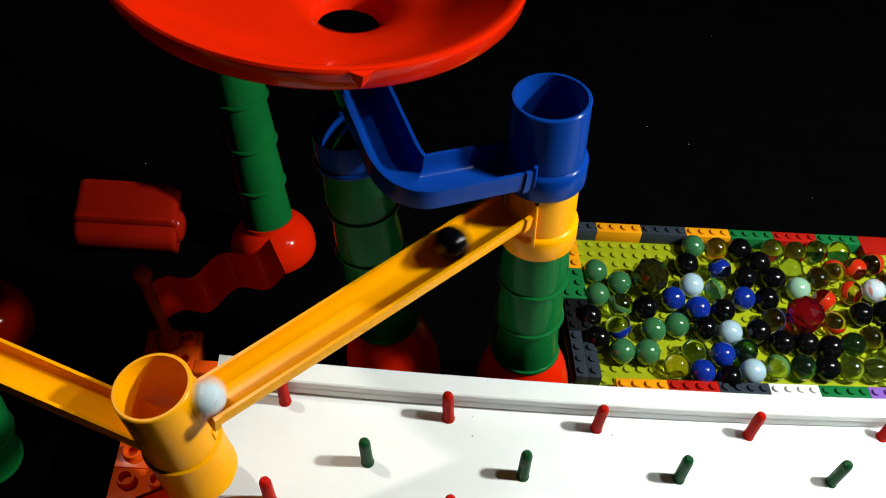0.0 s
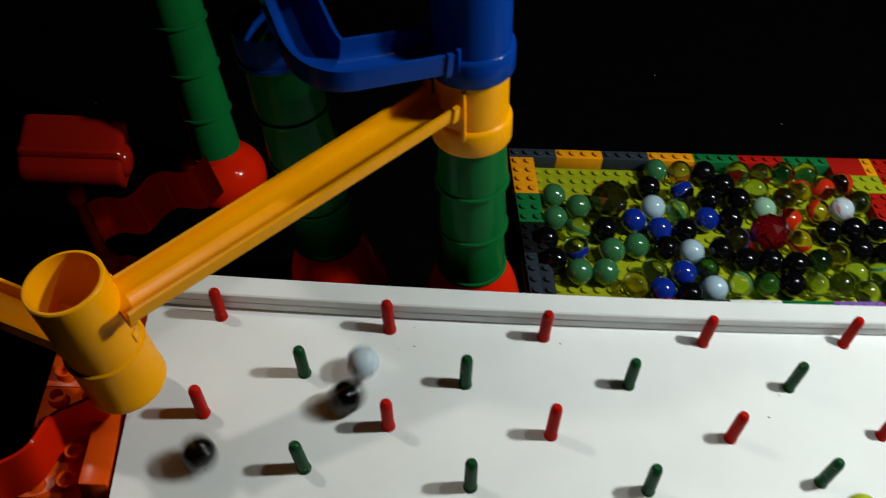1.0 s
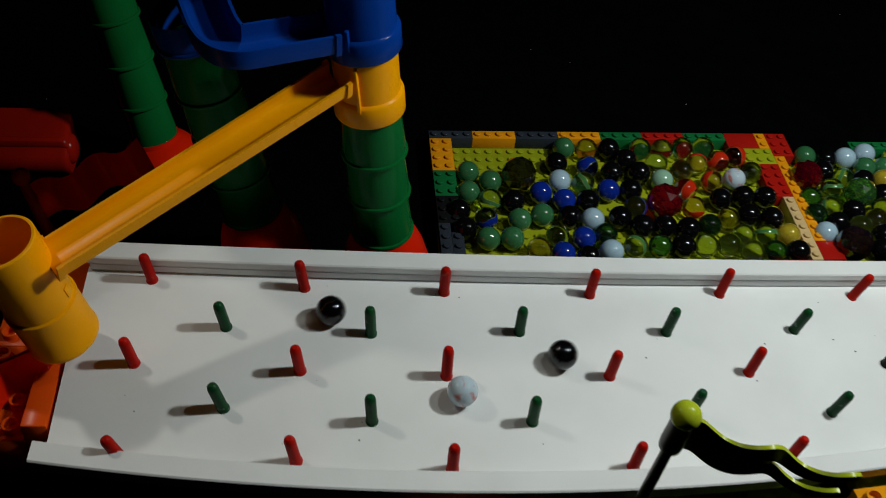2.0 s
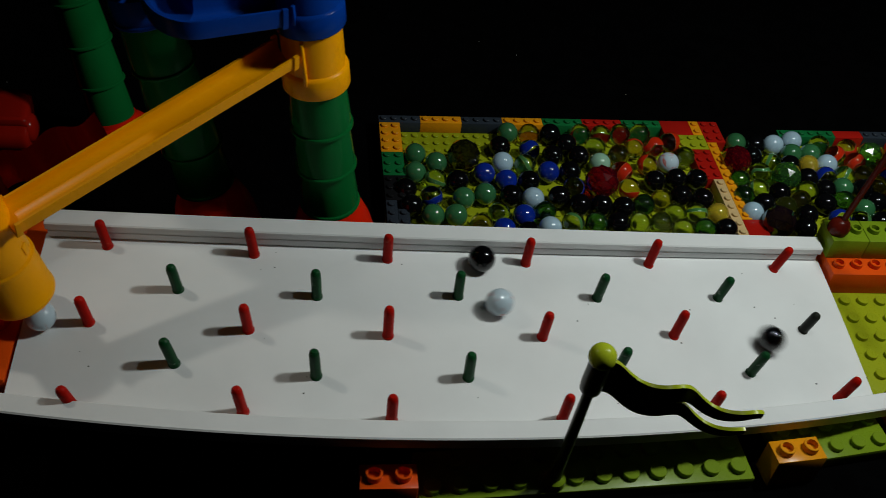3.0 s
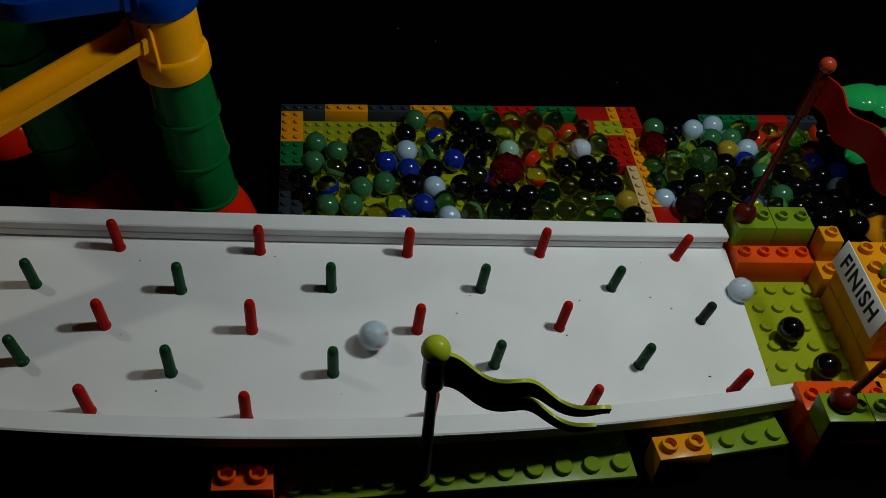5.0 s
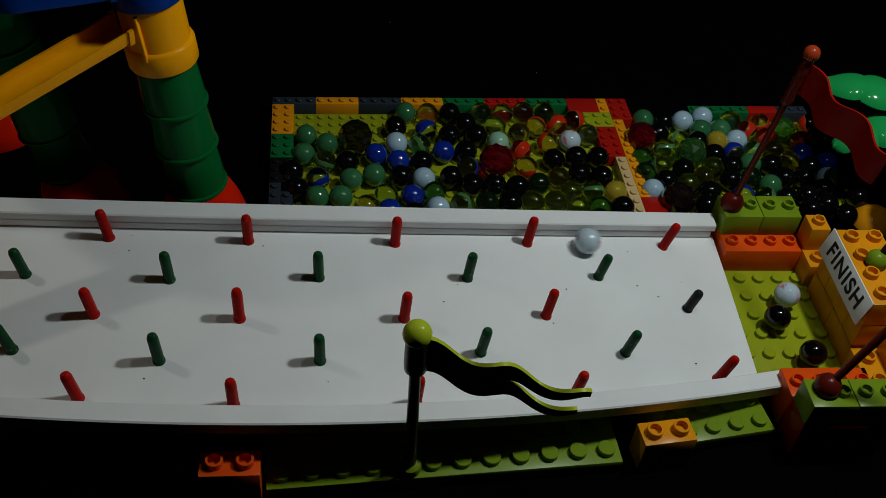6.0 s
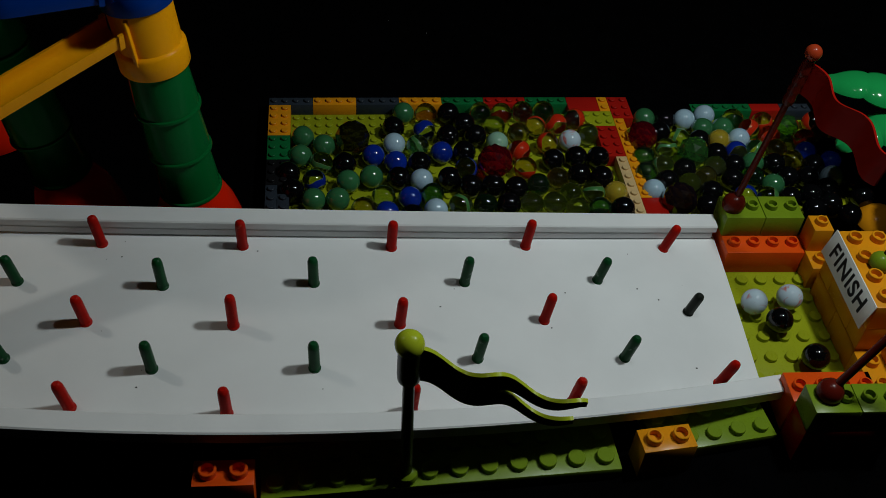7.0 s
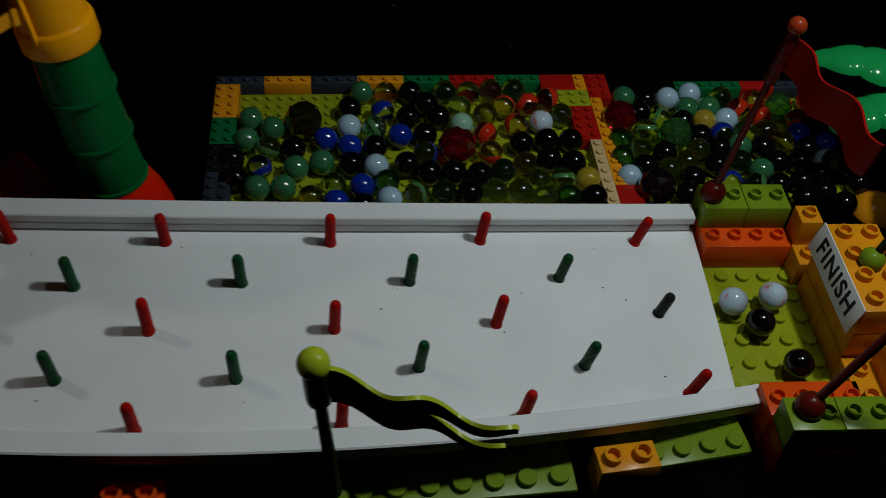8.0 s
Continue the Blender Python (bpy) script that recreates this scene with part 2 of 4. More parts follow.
def block(parent, x, y, nx, ny, top, h, pitch, mat, pitch_y=None, hollow=False, studs=True, label="", name="brick", hole=0.30, bare=()):
    """A building block from its low x, low y corner; top: the height of its upper face."""
    py = pitch_y or pitch
    g = pitch * 0.008
    bm = box(bmesh.new(), g, nx * pitch - g, g, ny * py - g, -h, 0, pitch * 0.03)
    ob = part(name, bm, mat, parent, label, place=pose(x, y, top))
    if studs:
        r, sh = (pitch * 0.30, pitch * 0.27) if hollow else (pitch * 0.30, pitch * 0.21)
        me = stud_mesh(round(r, 5), round(sh, 5), mat, hollow)
        for i in range(nx):
            for j in range(ny):
                if (i, j) in bare:
                    continue
                s = new("stud", me)
                s.parent = ob
                s.location = ((i + 0.5) * pitch, (j + 0.5) * py, 0)
    return ob


# ---- the room ----
floor = part("table_top", box(bmesh.new(), -1.3, 1.5, -1.3, 1.3, TABLE - 0.03, TABLE, 0), CLOTH, smooth=False)
tagged(floor, "black cloth covered table top in a dark room", "table", kind="structure")
# unseen walls, ceiling and floor, added with shadow put into their colour
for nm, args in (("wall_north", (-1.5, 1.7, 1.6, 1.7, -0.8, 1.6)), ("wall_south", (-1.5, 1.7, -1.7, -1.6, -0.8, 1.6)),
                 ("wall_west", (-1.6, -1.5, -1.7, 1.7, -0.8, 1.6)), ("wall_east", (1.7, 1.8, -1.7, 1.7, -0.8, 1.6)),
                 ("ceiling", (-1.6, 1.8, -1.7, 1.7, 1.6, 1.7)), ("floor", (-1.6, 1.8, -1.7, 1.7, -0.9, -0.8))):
    tagged(part(nm, box(bmesh.new(), *args, 0), ROOM, smooth=False), "plain unseen room surface coloured near-black to stand for shadow", nm.split("_")[0], kind="structure")


lint = bmesh.new()
grains = random.Random(12)
for _ in range(26):
    x, y, e = grains.uniform(-0.45, 0.6), grains.uniform(0.06, 0.5), grains.uniform(0.0002, 0.0006)
    box(lint, x, x + e, y, y + e, TABLE + 0.0002, TABLE + e, 0)
tagged(part("lint", lint, PAPER), "tiny pale specks of lint on black cloth", "lint", kind="stuff")


# ---- the peg board ----
def board_z(x, y):
    return 0.0385 - 0.0411 * x - 0.0242 * y - 0.2568 * x * x - 0.2423 * y * y


def back_y(x):
    return 0.2895 * x * x + 0.0236 * x - 0.1805


def front_y(x):
    return 0.4459 * x * x + 0.0079 * x - 0.3076


XL, XR = -0.212, 0.308
board = empty("peg_board", pose(0, 0, 0))
tagged(board, "white painted sloping board with rails and red and green pegs", "peg board")
bm = bmesh.new()
NX, NY = 60, 10
grid = [[[bm.verts.new((x := XL + (XR - XL) * i / NX, y := back_y(x) + 0.004 + (front_y(x) - 0.004 - back_y(x) - 0.004) * j / NY, board_z(x, y) - d)) for j in range(NY + 1)] for i in range(NX + 1)] for d in (0.0, 0.006)]
for i in range(NX):
    for j in range(NY):
        bm.faces.new([grid[0][i][j], grid[0][i + 1][j], grid[0][i + 1][j + 1], grid[0][i][j + 1]])
        bm.faces.new([grid[1][i][j], grid[1][i][j + 1], grid[1][i + 1][j + 1], grid[1][i + 1][j]])
for i in range(NX):
    for j in (0, NY):
        bm.faces.new([grid[0][i][j], grid[0][i + 1][j], grid[1][i + 1][j], grid[1][i][j]])
for j in range(NY):
    for i in (0, NX):
        bm.faces.new([grid[0][i][j], grid[0][i][j + 1], grid[1][i][j + 1], grid[1][i][j]])
part("panel", bm, PAINT, board)


def rail(name, edge, side, z0, z1, w, x0, x1, inset=0.0):
    path = []
    for i in range(49):
        x = x0 + (x1 - x0) * i / 48
        y = edge(x) + side * inset
        path.append(((x, y, board_z(x, edge(x))), (0, side, 0), (0, 0, 1)))
    c = 0.0008
    part(name, sweep(bmesh.new(), path, lambda t: [(0, z0 + c), (c, z0), (w - c, z0), (w, z0 + c), (w, z1 - c), (w - c, z1), (c, z1), (0, z1 - c)]), PAINT_EDGE, board)


rail("rail", back_y, 1, 0.0006, 0.0062, 0.0125, XL + 0.002, XR - 0.003, 0.0008)
rail("rail", back_y, 1, 0.0066, 0.0125, 0.0135, XL + 0.001, XR - 0.001, 0.0)
rail("rail", front_y, -1, 0.0015, 0.0105, 0.0125, XL - 0.004, XR + 0.010, 0.0008)

PEGS_RED = [(-0.1736, -0.1804), (-0.0854, -0.1869), (-0.0037, -0.1874), (0.0853, -0.1832), (0.1709, -0.1735), (0.2668, -0.1613),
            (-0.175, -0.2383), (-0.0851, -0.2441), (-0.0049, -0.2459), (0.0887, -0.2412), (0.1755, -0.2314),
            (-0.172, -0.2955), (-0.0846, -0.2978), (-0.0043, -0.3016), (0.0932, -0.297), (0.1848, -0.2864), (0.279, -0.2654)]
PEGS_GREEN = [(-0.1278, -0.215), (-0.0466, -0.2188), (0.039, -0.2141), (0.129, -0.2073), (0.2149, -0.1959),
              (-0.1243, -0.2671), (-0.0459, -0.2747), (0.0407, -0.2727), (0.1324, -0.2618), (0.222, -0.2535)]
PEGS_DARK = [(0.2719, -0.2134)]


def peg_mesh(mat):
    """A ribbed wall plug with a rounded head."""
    bm = bmesh.new()
    n, h, r = 24, 0.0222, 0.0031
    rows = []
    prof = [(1.12, -0.002), (1.12, 0.0008), (1.0, 0.0012), (1.0, 0.010), (0.99, 0.017), (0.97, h - 0.003), (0.80, h - 0.0010), (0.45, h - 0.0001)]
    for k, z in prof:
        rows.append([bm.verts.new((r * k * (1 - (0.07 if (i % 4 == 0 and 0.001 < z < h - 0.004) else 0)) * math.cos(2 * math.pi * i / n), r * k * math.sin(2 * math.pi * i / n) * (1 - (0.07 if (i % 4 == 0 and 0.001 < z < h - 0.004) else 0)), z)) for i in range(n)])
    for a, b in zip(rows, rows[1:]):
        for i in range(n):
            bm.faces.new([a[i], a[(i + 1) % n], b[(i + 1) % n], b[i]])
    bm.faces.new(rows[-1])
    return mesh_of(bm, "peg", mat)


LEANS = {(-0.1243, -0.2671): -13, (-0.172, -0.2955): -17, (-0.175, -0.2383): -9, (-0.1736, -0.1804): -8, (-0.0846, -0.2978): -8, (0.2719, -0.2134): 12, (0.279, -0.2654): 15}
SHORT = {(0.2719, -0.2134): 0.80, (-0.0049, -0.2459): 1.08, (0.2149, -0.1959): 0.93, (0.222, -0.2535): 0.94}
rng = random.Random(4)
for spots, mat, lab in ((PEGS_RED, PEG_RED, "red plastic peg"), (PEGS_GREEN, PEG_GREEN, "dark green plastic peg"), (PEGS_DARK, PEG_DARK, "blackish plastic peg")):
    me = peg_mesh(mat)
    for x, y in spots:
        ob = new("peg", me)
        ob.parent = board
        ob["label"] = lab
        tip = LEANS.get((x, y), -2.0 + 52 * x + rng.uniform(-1.5, 1.5))
        ob.matrix_basis = pose(x, y, board_z(x, y), rng.uniform(-2, 4), tip) @ Matrix.Rotation(rng.uniform(0, 6.28), 4, "Z") @ Matrix.Diagonal((1, 1, SHORT.get((x, y), 0.93 if x < -0.12 else 0.98 if x < 0.06 else 1.0), 1))

# a few scuffs and crumbs on the paint
bm = bmesh.new()
for _ in range(24):
    x = rng.uniform(XL + 0.02, XR - 0.02)
    y = rng.uniform(front_y(x) + 0.01, back_y(x) - 0.004)
    s = rng.uniform(0.0001, 0.0003)
    box(bm, x - s, x + s * rng.uniform(1, 3), y - s, y + s, board_z(x, y) - 0.0001, board_z(x, y) + 0.0003, 0)
part("crumb", bm, INK, board, "tiny dark crumbs")["kind"] = "stuff"


# ---- marble run ----
def lean(x, y, z, dx, dy):
    """A pose at the foot whose z axis leans by dx, dy per metre of height."""
    up = Vector((dx, dy, 1)).normalized()
    sx = Vector((1, 0, 0)) - up * up.x
    sx.normalize()
    sy = up.cross(sx)
    return Matrix(((sx.x, sy.x, up.x, x), (sx.y, sy.y, up.y, y), (sx.z, sy.z, up.z, z), (0, 0, 0, 1)))


def dome(parent, r=0.027, h=0.024):
    part("base", lathe(bmesh.new(), [(0, 0), (r * 0.96, 0), (r, 0.003), (r, h * 0.36), (r * 0.965, h * 0.55), (r * 0.87, h * 0.76), (r * 0.74, h * 0.92), (0.0180, h), (0.0175, h + 0.003), (0, h + 0.003)], 40), RED, parent, "round glossy red plastic foot")


def tube_piece(parent, z, h, r, mat, name="tube_segment", label=""):
    w = 0.0016
    part(name, lathe(bmesh.new(), [(r * 1.05, z), (r * 1.09, z + 0.0004), (r * 1.105, z + 0.0013), (r * 1.09, z + 0.0022), (r * 1.03, z + 0.0027), (r * 1.035, z + 0.008), (r * 1.0, z + 0.018), (r * 0.955, z + h - 0.0015), (r * 0.95, z + h), (r * 0.95 - w, z + h),
                                   (r * 0.95 - w, z + 0.002), (r * 1.05 - w, z), (r * 1.05, z)], 40), mat, parent, label)


def notched_cup(parent, z, h, r, mat, name, label=""):
    """A tube with a raised collar at its lower end and a stepped tab on the side."""
    w = 0.0018
    part(name, lathe(bmesh.new(), [(r * 1.08, z), (r * 1.11, z + 0.001), (r * 1.11, z + h * 0.26), (r * 1.08, z + h * 0.29), (r, z + h * 0.31), (r * 1.0, z + h - 0.0006), (r - 0.0006, z + h), (r - w, z + h),
                                   (r - w, z + 0.004), (r * 1.05 - w, z), (r * 1.08, z)], 48), mat, parent, label)


TOWER_R = lean(-0.0335, -0.135, TABLE, -0.105, 0.0)
tower = empty("marble_run_tower", TOWER_R)
tagged(tower, "green tube tower with yellow and blue couplings on red foot", "marble run")
dome(tower, 0.0285, 0.0580)
for i in range(1, 4):
    tube_piece(tower, 0.0260 + i * 0.0315, 0.0325, 0.0178, GREEN, "tube_segment", "ribbed green tube segment")
notched_cup(tower, 0.1515, 0.047, 0.0180, YELLOW, "coupling", "yellow coupling with a stepped collar")
notched_cup(tower, 0.1925, 0.047, 0.0186, BLUE, "cup", "open blue cup")

tower2 = empty("marble_run_tower", lean(-0.110, -0.120, TABLE, -0.195, 0.0))
tagged(tower2, "shaded green tube tower on a red foot", "marble run")
dome(tower2, 0.0285, 0.0560)
for i in range(1, 4):
    tube_piece(tower2, 0.0240 + 0.004 + i * 0.0310, 0.0320, 0.0178, GREEN, "tube_segment", "ribbed green tube segment")
tube_piece(tower2, 0.152, 0.034, 0.0178, GREEN, "tube_segment", "ribbed green tube segment")
tube_piece(tower2, 0.1855, 0.0135, 0.0182, BLUE, "coupling", "blue coupling")

tower3 = empty("marble_run_tower", lean(-0.1965, -0.016, TABLE, -0.19, 0.16))
tagged(tower3, "tall slim green tube tower on a red foot", "marble run")
dome(tower3, 0.029, 0.026)
for i in range(7):
    tube_piece(tower3, 0.0250 + i * 0.0315, 0.0325, 0.0160, GREEN, "tube_segment", "ribbed green tube segment")

foot = empty("marble_run_stand", pose(-0.365, -0.100, TABLE))
tagged(foot, "round red plastic foot of the marble run", "marble run")
dome(foot, 0.029, 0.028)

# funnel dish
funnel = empty("funnel_dish", pose(-0.1685, -0.0680, 0.2410))
tagged(funnel, "large glossy red funnel dish with a hole", "funnel")
FS = 1.06
part("bowl", lathe(bmesh.new(), [(a * FS, b) for a, b in [(0.0955, 0.0020), (0.0950, 0.0034), (0.0940, 0.0036), (0.0900, 0.0016), (0.0840, -0.0030), (0.0760, -0.0090), (0.0640, -0.0155), (0.0500, -0.0205), (0.0360, -0.0245), (0.0250, -0.0282),
                                 (0.0185, -0.0322), (0.0158, -0.0370), (0.0150, -0.0420), (0.0172, -0.0420), (0.0180, -0.0385), (0.0208, -0.0338), (0.0270, -0.0300), (0.0370, -0.0264), (0.0510, -0.0224), (0.0655, -0.0174), (0.0780, -0.0108), (0.0860, -0.0050),
                                 (0.0880, -0.0080), (0.0930, -0.0082), (0.0945, -0.0060), (0.0955, 0.0020)]], 96), RED, funnel)
for v in funnel.children[0].data.vertices:
    v.co.x += 0.020 * max(0.0, 1 - math.hypot(v.co.x, v.co.y) / 0.08)
bm = bmesh.new()
lug = [bm.verts.new(v) for v in ((-0.008, -0.0995, 0.0030), (0.008, -0.0995, 0.0030), (0.0, -0.1045, 0.0024), (-0.003, -0.0985, -0.0060), (0.003, -0.0985, -0.0060), (0.0, -0.1015, -0.0055))]
for q in ((0, 1, 2), (3, 5, 4), (0, 2, 5, 3), (1, 4, 5, 2), (0, 3, 4, 1)):
    bm.faces.new([lug[i] for i in q])
rib = box(bmesh.new(), -0.0010, 0.0010, -0.0206, -0.0172, 0.1620, 0.1900, 0.0005)
part("rib", rib, YELLOW, tower, "raised yellow rib", place=pose(0, 0, 0, 0, 0, -14))
rib = box(bmesh.new(), -0.0010, 0.0010, -0.0212, -0.0178, 0.2020, 0.2140, 0.0005)
part("rib", rib, BLUE, tower, "raised blue rib", place=pose(0, 0, 0, 0, 0, -20))
part("lug", bm, RED, funnel, "small moulded lug on the rim", place=pose(0, 0, 0, 0, 0, 14))


def channel(w, h, t):
    """A rounded U section: width inside, wall height, thickness."""
    o = w / 2
    arc = [(-o * math.cos(math.pi * i / 10), 0.0062 * (1 - math.sin(math.pi * i / 10) ** 0.6)) for i in range(11)]
    inner = [(-o, h)] + arc + [(o, h)]
    outer = [(o + t, h)] + [(x * (1 + t / o), z - t) for x, z in reversed(arc)] + [(-o - t, h)]
    return inner + outer


def chute(name, label, points, mat, w=0.0200, h=0.0085, t=0.0017, parent=None):
    pts = [Vector(p) for p in points]
    path = []
    for i, p in enumerate(pts):
        d = (pts[min(i + 1, len(pts) - 1)] - pts[max(i - 1, 0)])
        d.z = 0
        d.normalize()
        path.append((p, (d.y, -d.x, 0), (0, 0, 1)))
    ob = empty(name, Matrix.Translation(pts[0]))
    back = Matrix.Translation(-pts[0])
    part("trough", sweep(bmesh.new(), path, lambda s: channel(w, h, t)), mat, ob, place=back)
    for i, k in ((0, 1), (-1, -2)):
        p, q = path[i], path[k]
        d = (q[0] - p[0]).normalized()
        ring = [(p[0] + d * 0.0, p[1], p[2]), (p[0] + d * 0.003, p[1], p[2])]
        part("end_lip", sweep(bmesh.new(), ring, lambda s: channel(w + 0.0012, h + 0.0008, t + 0.0006)), mat, ob, place=back)
    return ob


def line(a, b, n=12):
    return [tuple(a[k] + (b[k] - a[k]) * i / n for k in range(3)) for i in range(n + 1)]


CH_A, CH_B = (-0.066, -0.1455, 0.1510), (-0.2040, -0.2384, 0.1045)
c1 = chute("marble_chute", "", line(CH_A, CH_B), YELLOW)
tagged(c1, "long sloping yellow plastic chute from tower to tube", "marble chute")
c2 = chute("marble_chute", "", line((-0.330, -0.208, 0.106), (-0.224, -0.240, 0.084)), YELLOW, 0.0170)
tagged(c2, "yellow plastic chute reaching the yellow tube", "marble chute")


def bend(a, b, c, n=10, f=0.35):
    """A path a-b-c with a rounded corner."""
    a, b, c = Vector(a), Vector(b), Vector(c)
    p, q = b + (a - b) * f, b + (c - b) * f
    out = [tuple(a + (p - a) * i / 4) for i in range(4)]
    out += [tuple(p * (1 - s) ** 2 + b * 2 * s * (1 - s) + q * s * s) for s in [i / n for i in range(n + 1)]]
    out += [tuple(q + (c - q) * (i + 1) / 4) for i in range(4)]
    return out


c3 = chute("marble_chute", "", bend((-0.155, -0.078, 0.188), (-0.122, -0.171, 0.181), (-0.070, -0.147, 0.178), 14, 0.22), BLUE, 0.0215, 0.012)
tagged(c3, "angled blue plastic chute beneath the funnel", "marble chute")

# tube that drops the marbles on the board
drop = empty("drop_tube", lean(-0.2105, -0.2310, 0.0450, -0.20, -0.08))
tagged(drop, "open yellow plastic tube above the board's upper end", "marble tube")
w, r = 0.0018, 0.0178
part("tube", lathe(bmesh.new(), [(r * 1.06, 0), (r * 1.08, 0.001), (r * 1.075, 0.0035), (r * 1.05, 0.0042), (r * 1.05, 0.0285), (r * 1.075, 0.0290), (r * 1.075, 0.0310), (r, 0.0318), (r, 0.0764), (r - 0.0006, 0.077), (r - w, 0.077), (r - w, 0.002), (r * 1.06, 0)], 56), YELLOW, drop)
part("tab", box(bmesh.new(), -0.0022, 0.0022, r - 0.0004, r + 0.0007, 0.0345, 0.0410, 0.0005), YELLOW, drop, place=pose(0, 0, 0, 0, 0, -95))
part("inner_step", lathe(bmesh.new(), [(r - w + 0.0002, 0.034), (0.0125, 0.0285), (0.0105, 0.0270), (0.0105, 0.0255), (0.0125, 0.0260), (r - w + 0.0002, 0.0305), (r - w + 0.0002, 0.034)], 48), YELLOW, drop)


# ---- the block support at the upper end ----
def duplo(parent, x, y, nx, ny, top, h, mat, pitch=0.0160, **k):
    return block(parent, x, y, nx, ny, top, h, pitch, mat, hollow=True, **k)


upper = empty("block_stand", pose(0, 0, 0))
tagged(upper, "orange and red toy blocks holding up the board's end", "toy blocks")
duplo(upper, -0.2600, -0.2760, 2, 2, 0.012, 0.032, ORANGE, label="orange toy block")
duplo(upper, -0.2600, -0.2440, 2, 2, 0.012, 0.032, ORANGE, label="orange toy block")
duplo(upper, -0.2600, -0.2120, 2, 2, 0.012, 0.032, ORANGE, label="orange toy block")
duplo(upper, -0.2600, -0.1800, 2, 4, 0.010, 0.032, ORANGE, label="orange toy block")
for y0 in (-0.2760, -0.2120):
    part("smooth_brick", box(bmesh.new(), -0.2276, -0.2140, y0, y0 + 0.0637, TABLE + 0.0004, 0.0250, 0.0012), ORANGE, upper, "smooth orange toy block without studs")


def wave_sheet(bm, length, height, waves, amp, thick, taper=0.0, n=48):
    rows = []
    for i in range(n + 1):
        s = i / n
        y = amp * math.sin(2 * math.pi * waves * s) * min(1, s * 6)
        dz = 0.10 * height * math.sin(2 * math.pi * waves * s + 0.6)
        hh = height * (1 - taper * s)
        rows.append([bm.verts.new((length * s, y + o, z)) for z, o in ((dz, thick), (dz + hh, thick), (dz + hh, -thick), (dz, -thick))])
    for a, b in zip(rows, rows[1:]):
        for k in range(4):
            bm.faces.new([a[k], a[(k + 1) % 4], b[(k + 1) % 4], b[k]])
    bm.faces.new(rows[0])
    bm.faces.new(rows[-1][::-1])
    return bm


def pennant(name, label, m, height, mats, flag_len, flag_h, turn, waves=2.0, amp=0.005, ball=0.0058, droop=0.0):
    """A pole with a ribbed sleeve, a ball and a waving flag; foot at the pose m."""
    ob = empty(name, m)
    tagged(ob, label, "flag")
    pm, bmx, fm = mats
    r = 0.0022
    part("foot", lathe(bmesh.new(), [(0, 0), (0.0068, 0), (0.0076, 0.003), (0.0074, 0.0065), (0.0055, 0.0095), (0.0028, 0.0115), (0, 0.0115)], 28), pm, ob)
    part("pole", lathe(bmesh.new(), [(0, 0.010), (r, 0.010), (r * 0.9, height - 0.006), (0, height - 0.006)], 16), pm, ob)
    prof = [(0, height - flag_h - 0.016), (0.0030, height - flag_h - 0.016)]
    for i in range(4):
        z = height - flag_h - 0.014 + i * (flag_h + 0.006) / 4
        prof += [(0.0037, z), (0.0040, z + 0.002), (0.0034, z + 0.005)]
    part("sleeve", lathe(bmesh.new(), prof + [(0.0034, height - 0.004), (0, height - 0.004)], 20), pm, ob)
    bm = bmesh.new()
    bmesh.ops.create_uvsphere(bm, u_segments=24, v_segments=16, radius=ball)
    part("ball", bm, bmx, ob, place=pose(0, 0, height))
    part("flag", wave_sheet(bmesh.new(), flag_len, flag_h, waves, amp, 0.0008), fm, ob, place=pose(0.003, 0, height - flag_h - 0.008, 0, droop, turn))
    return ob


pennant("pennant_flag", "red toy flag with a wavy banner on a pole", lean(-0.2440, -0.1290, 0.0100, -0.40, 0.42), 0.048, (RED_BALL, RED_BALL, RED), 0.074, 0.023, 4, 2.0, 0.004, droop=-5)
wave = part("wavy_banner", wave_sheet(bmesh.new(), 0.070, 0.029, 1.7, 0.0042, 0.0009), RED, place=pose(-0.2175, -0.2270, 0.0162, 0, 0, -128))
tagged(wave, "red wavy plastic banner standing on orange blocks", "flag")

trough = empty("red_trough", pose(-0.295, -0.014, TABLE, 0, 0, 1))
tagged(trough, "glossy red plastic trough on the table behind", "trough")
TR_SECTION = [(0.020, 0.0360), (-0.003, 0.0290), (-0.0055, 0.0296), (-0.0080, 0.0284), (-0.0090, 0.0258), (-0.0084, 0.0232), (-0.0098, 0.0212), (-0.0130, 0.0190), (-0.0152, 0.0150), (-0.0156, 0.0100), (-0.0140, 0.0050), (-0.0110, 0.0004), (0.020, 0.0004)]
TR_ENDS = [(-0.0335, 0.90), (-0.0325, 0.955), (-0.0305, 0.985), (-0.0280, 1.0), (0.0280, 1.0), (0.0305, 0.985), (0.0325, 0.955), (0.0335, 0.90)]
bm = bmesh.new()
rows = [[bm.verts.new((x, 0.002 + (y - 0.002) * k, 0.0004 + (z - 0.0004) * k)) for y, z in TR_SECTION] for x, k in TR_ENDS]
for u, v in zip(rows, rows[1:]):
    for i in range(len(u)):
        bm.faces.new([u[i], u[(i + 1) % len(u)], v[(i + 1) % len(u)], v[i]])
bm.faces.new(rows[0][::-1])
bm.faces.new(rows[-1])
part("body", bm, TROUGH_GLOSS, trough)
part("end_cap", lathe(bmesh.new(), [(0, 0.0045), (0.0050, 0.0042), (0.0090, 0.0030), (0.0110, 0.0008), (0.0112, -0.0010), (0, -0.0010)], 28), TROUGH_GLOSS, trough, "rounded red end cap", place=pose(0.0335, 0.001, 0.0150, 0, 90))
stub = empty("green_tube", pose(-0.338, -0.190, TABLE))
tagged(stub, "short green tube segment beneath the yellow chute", "marble tube")
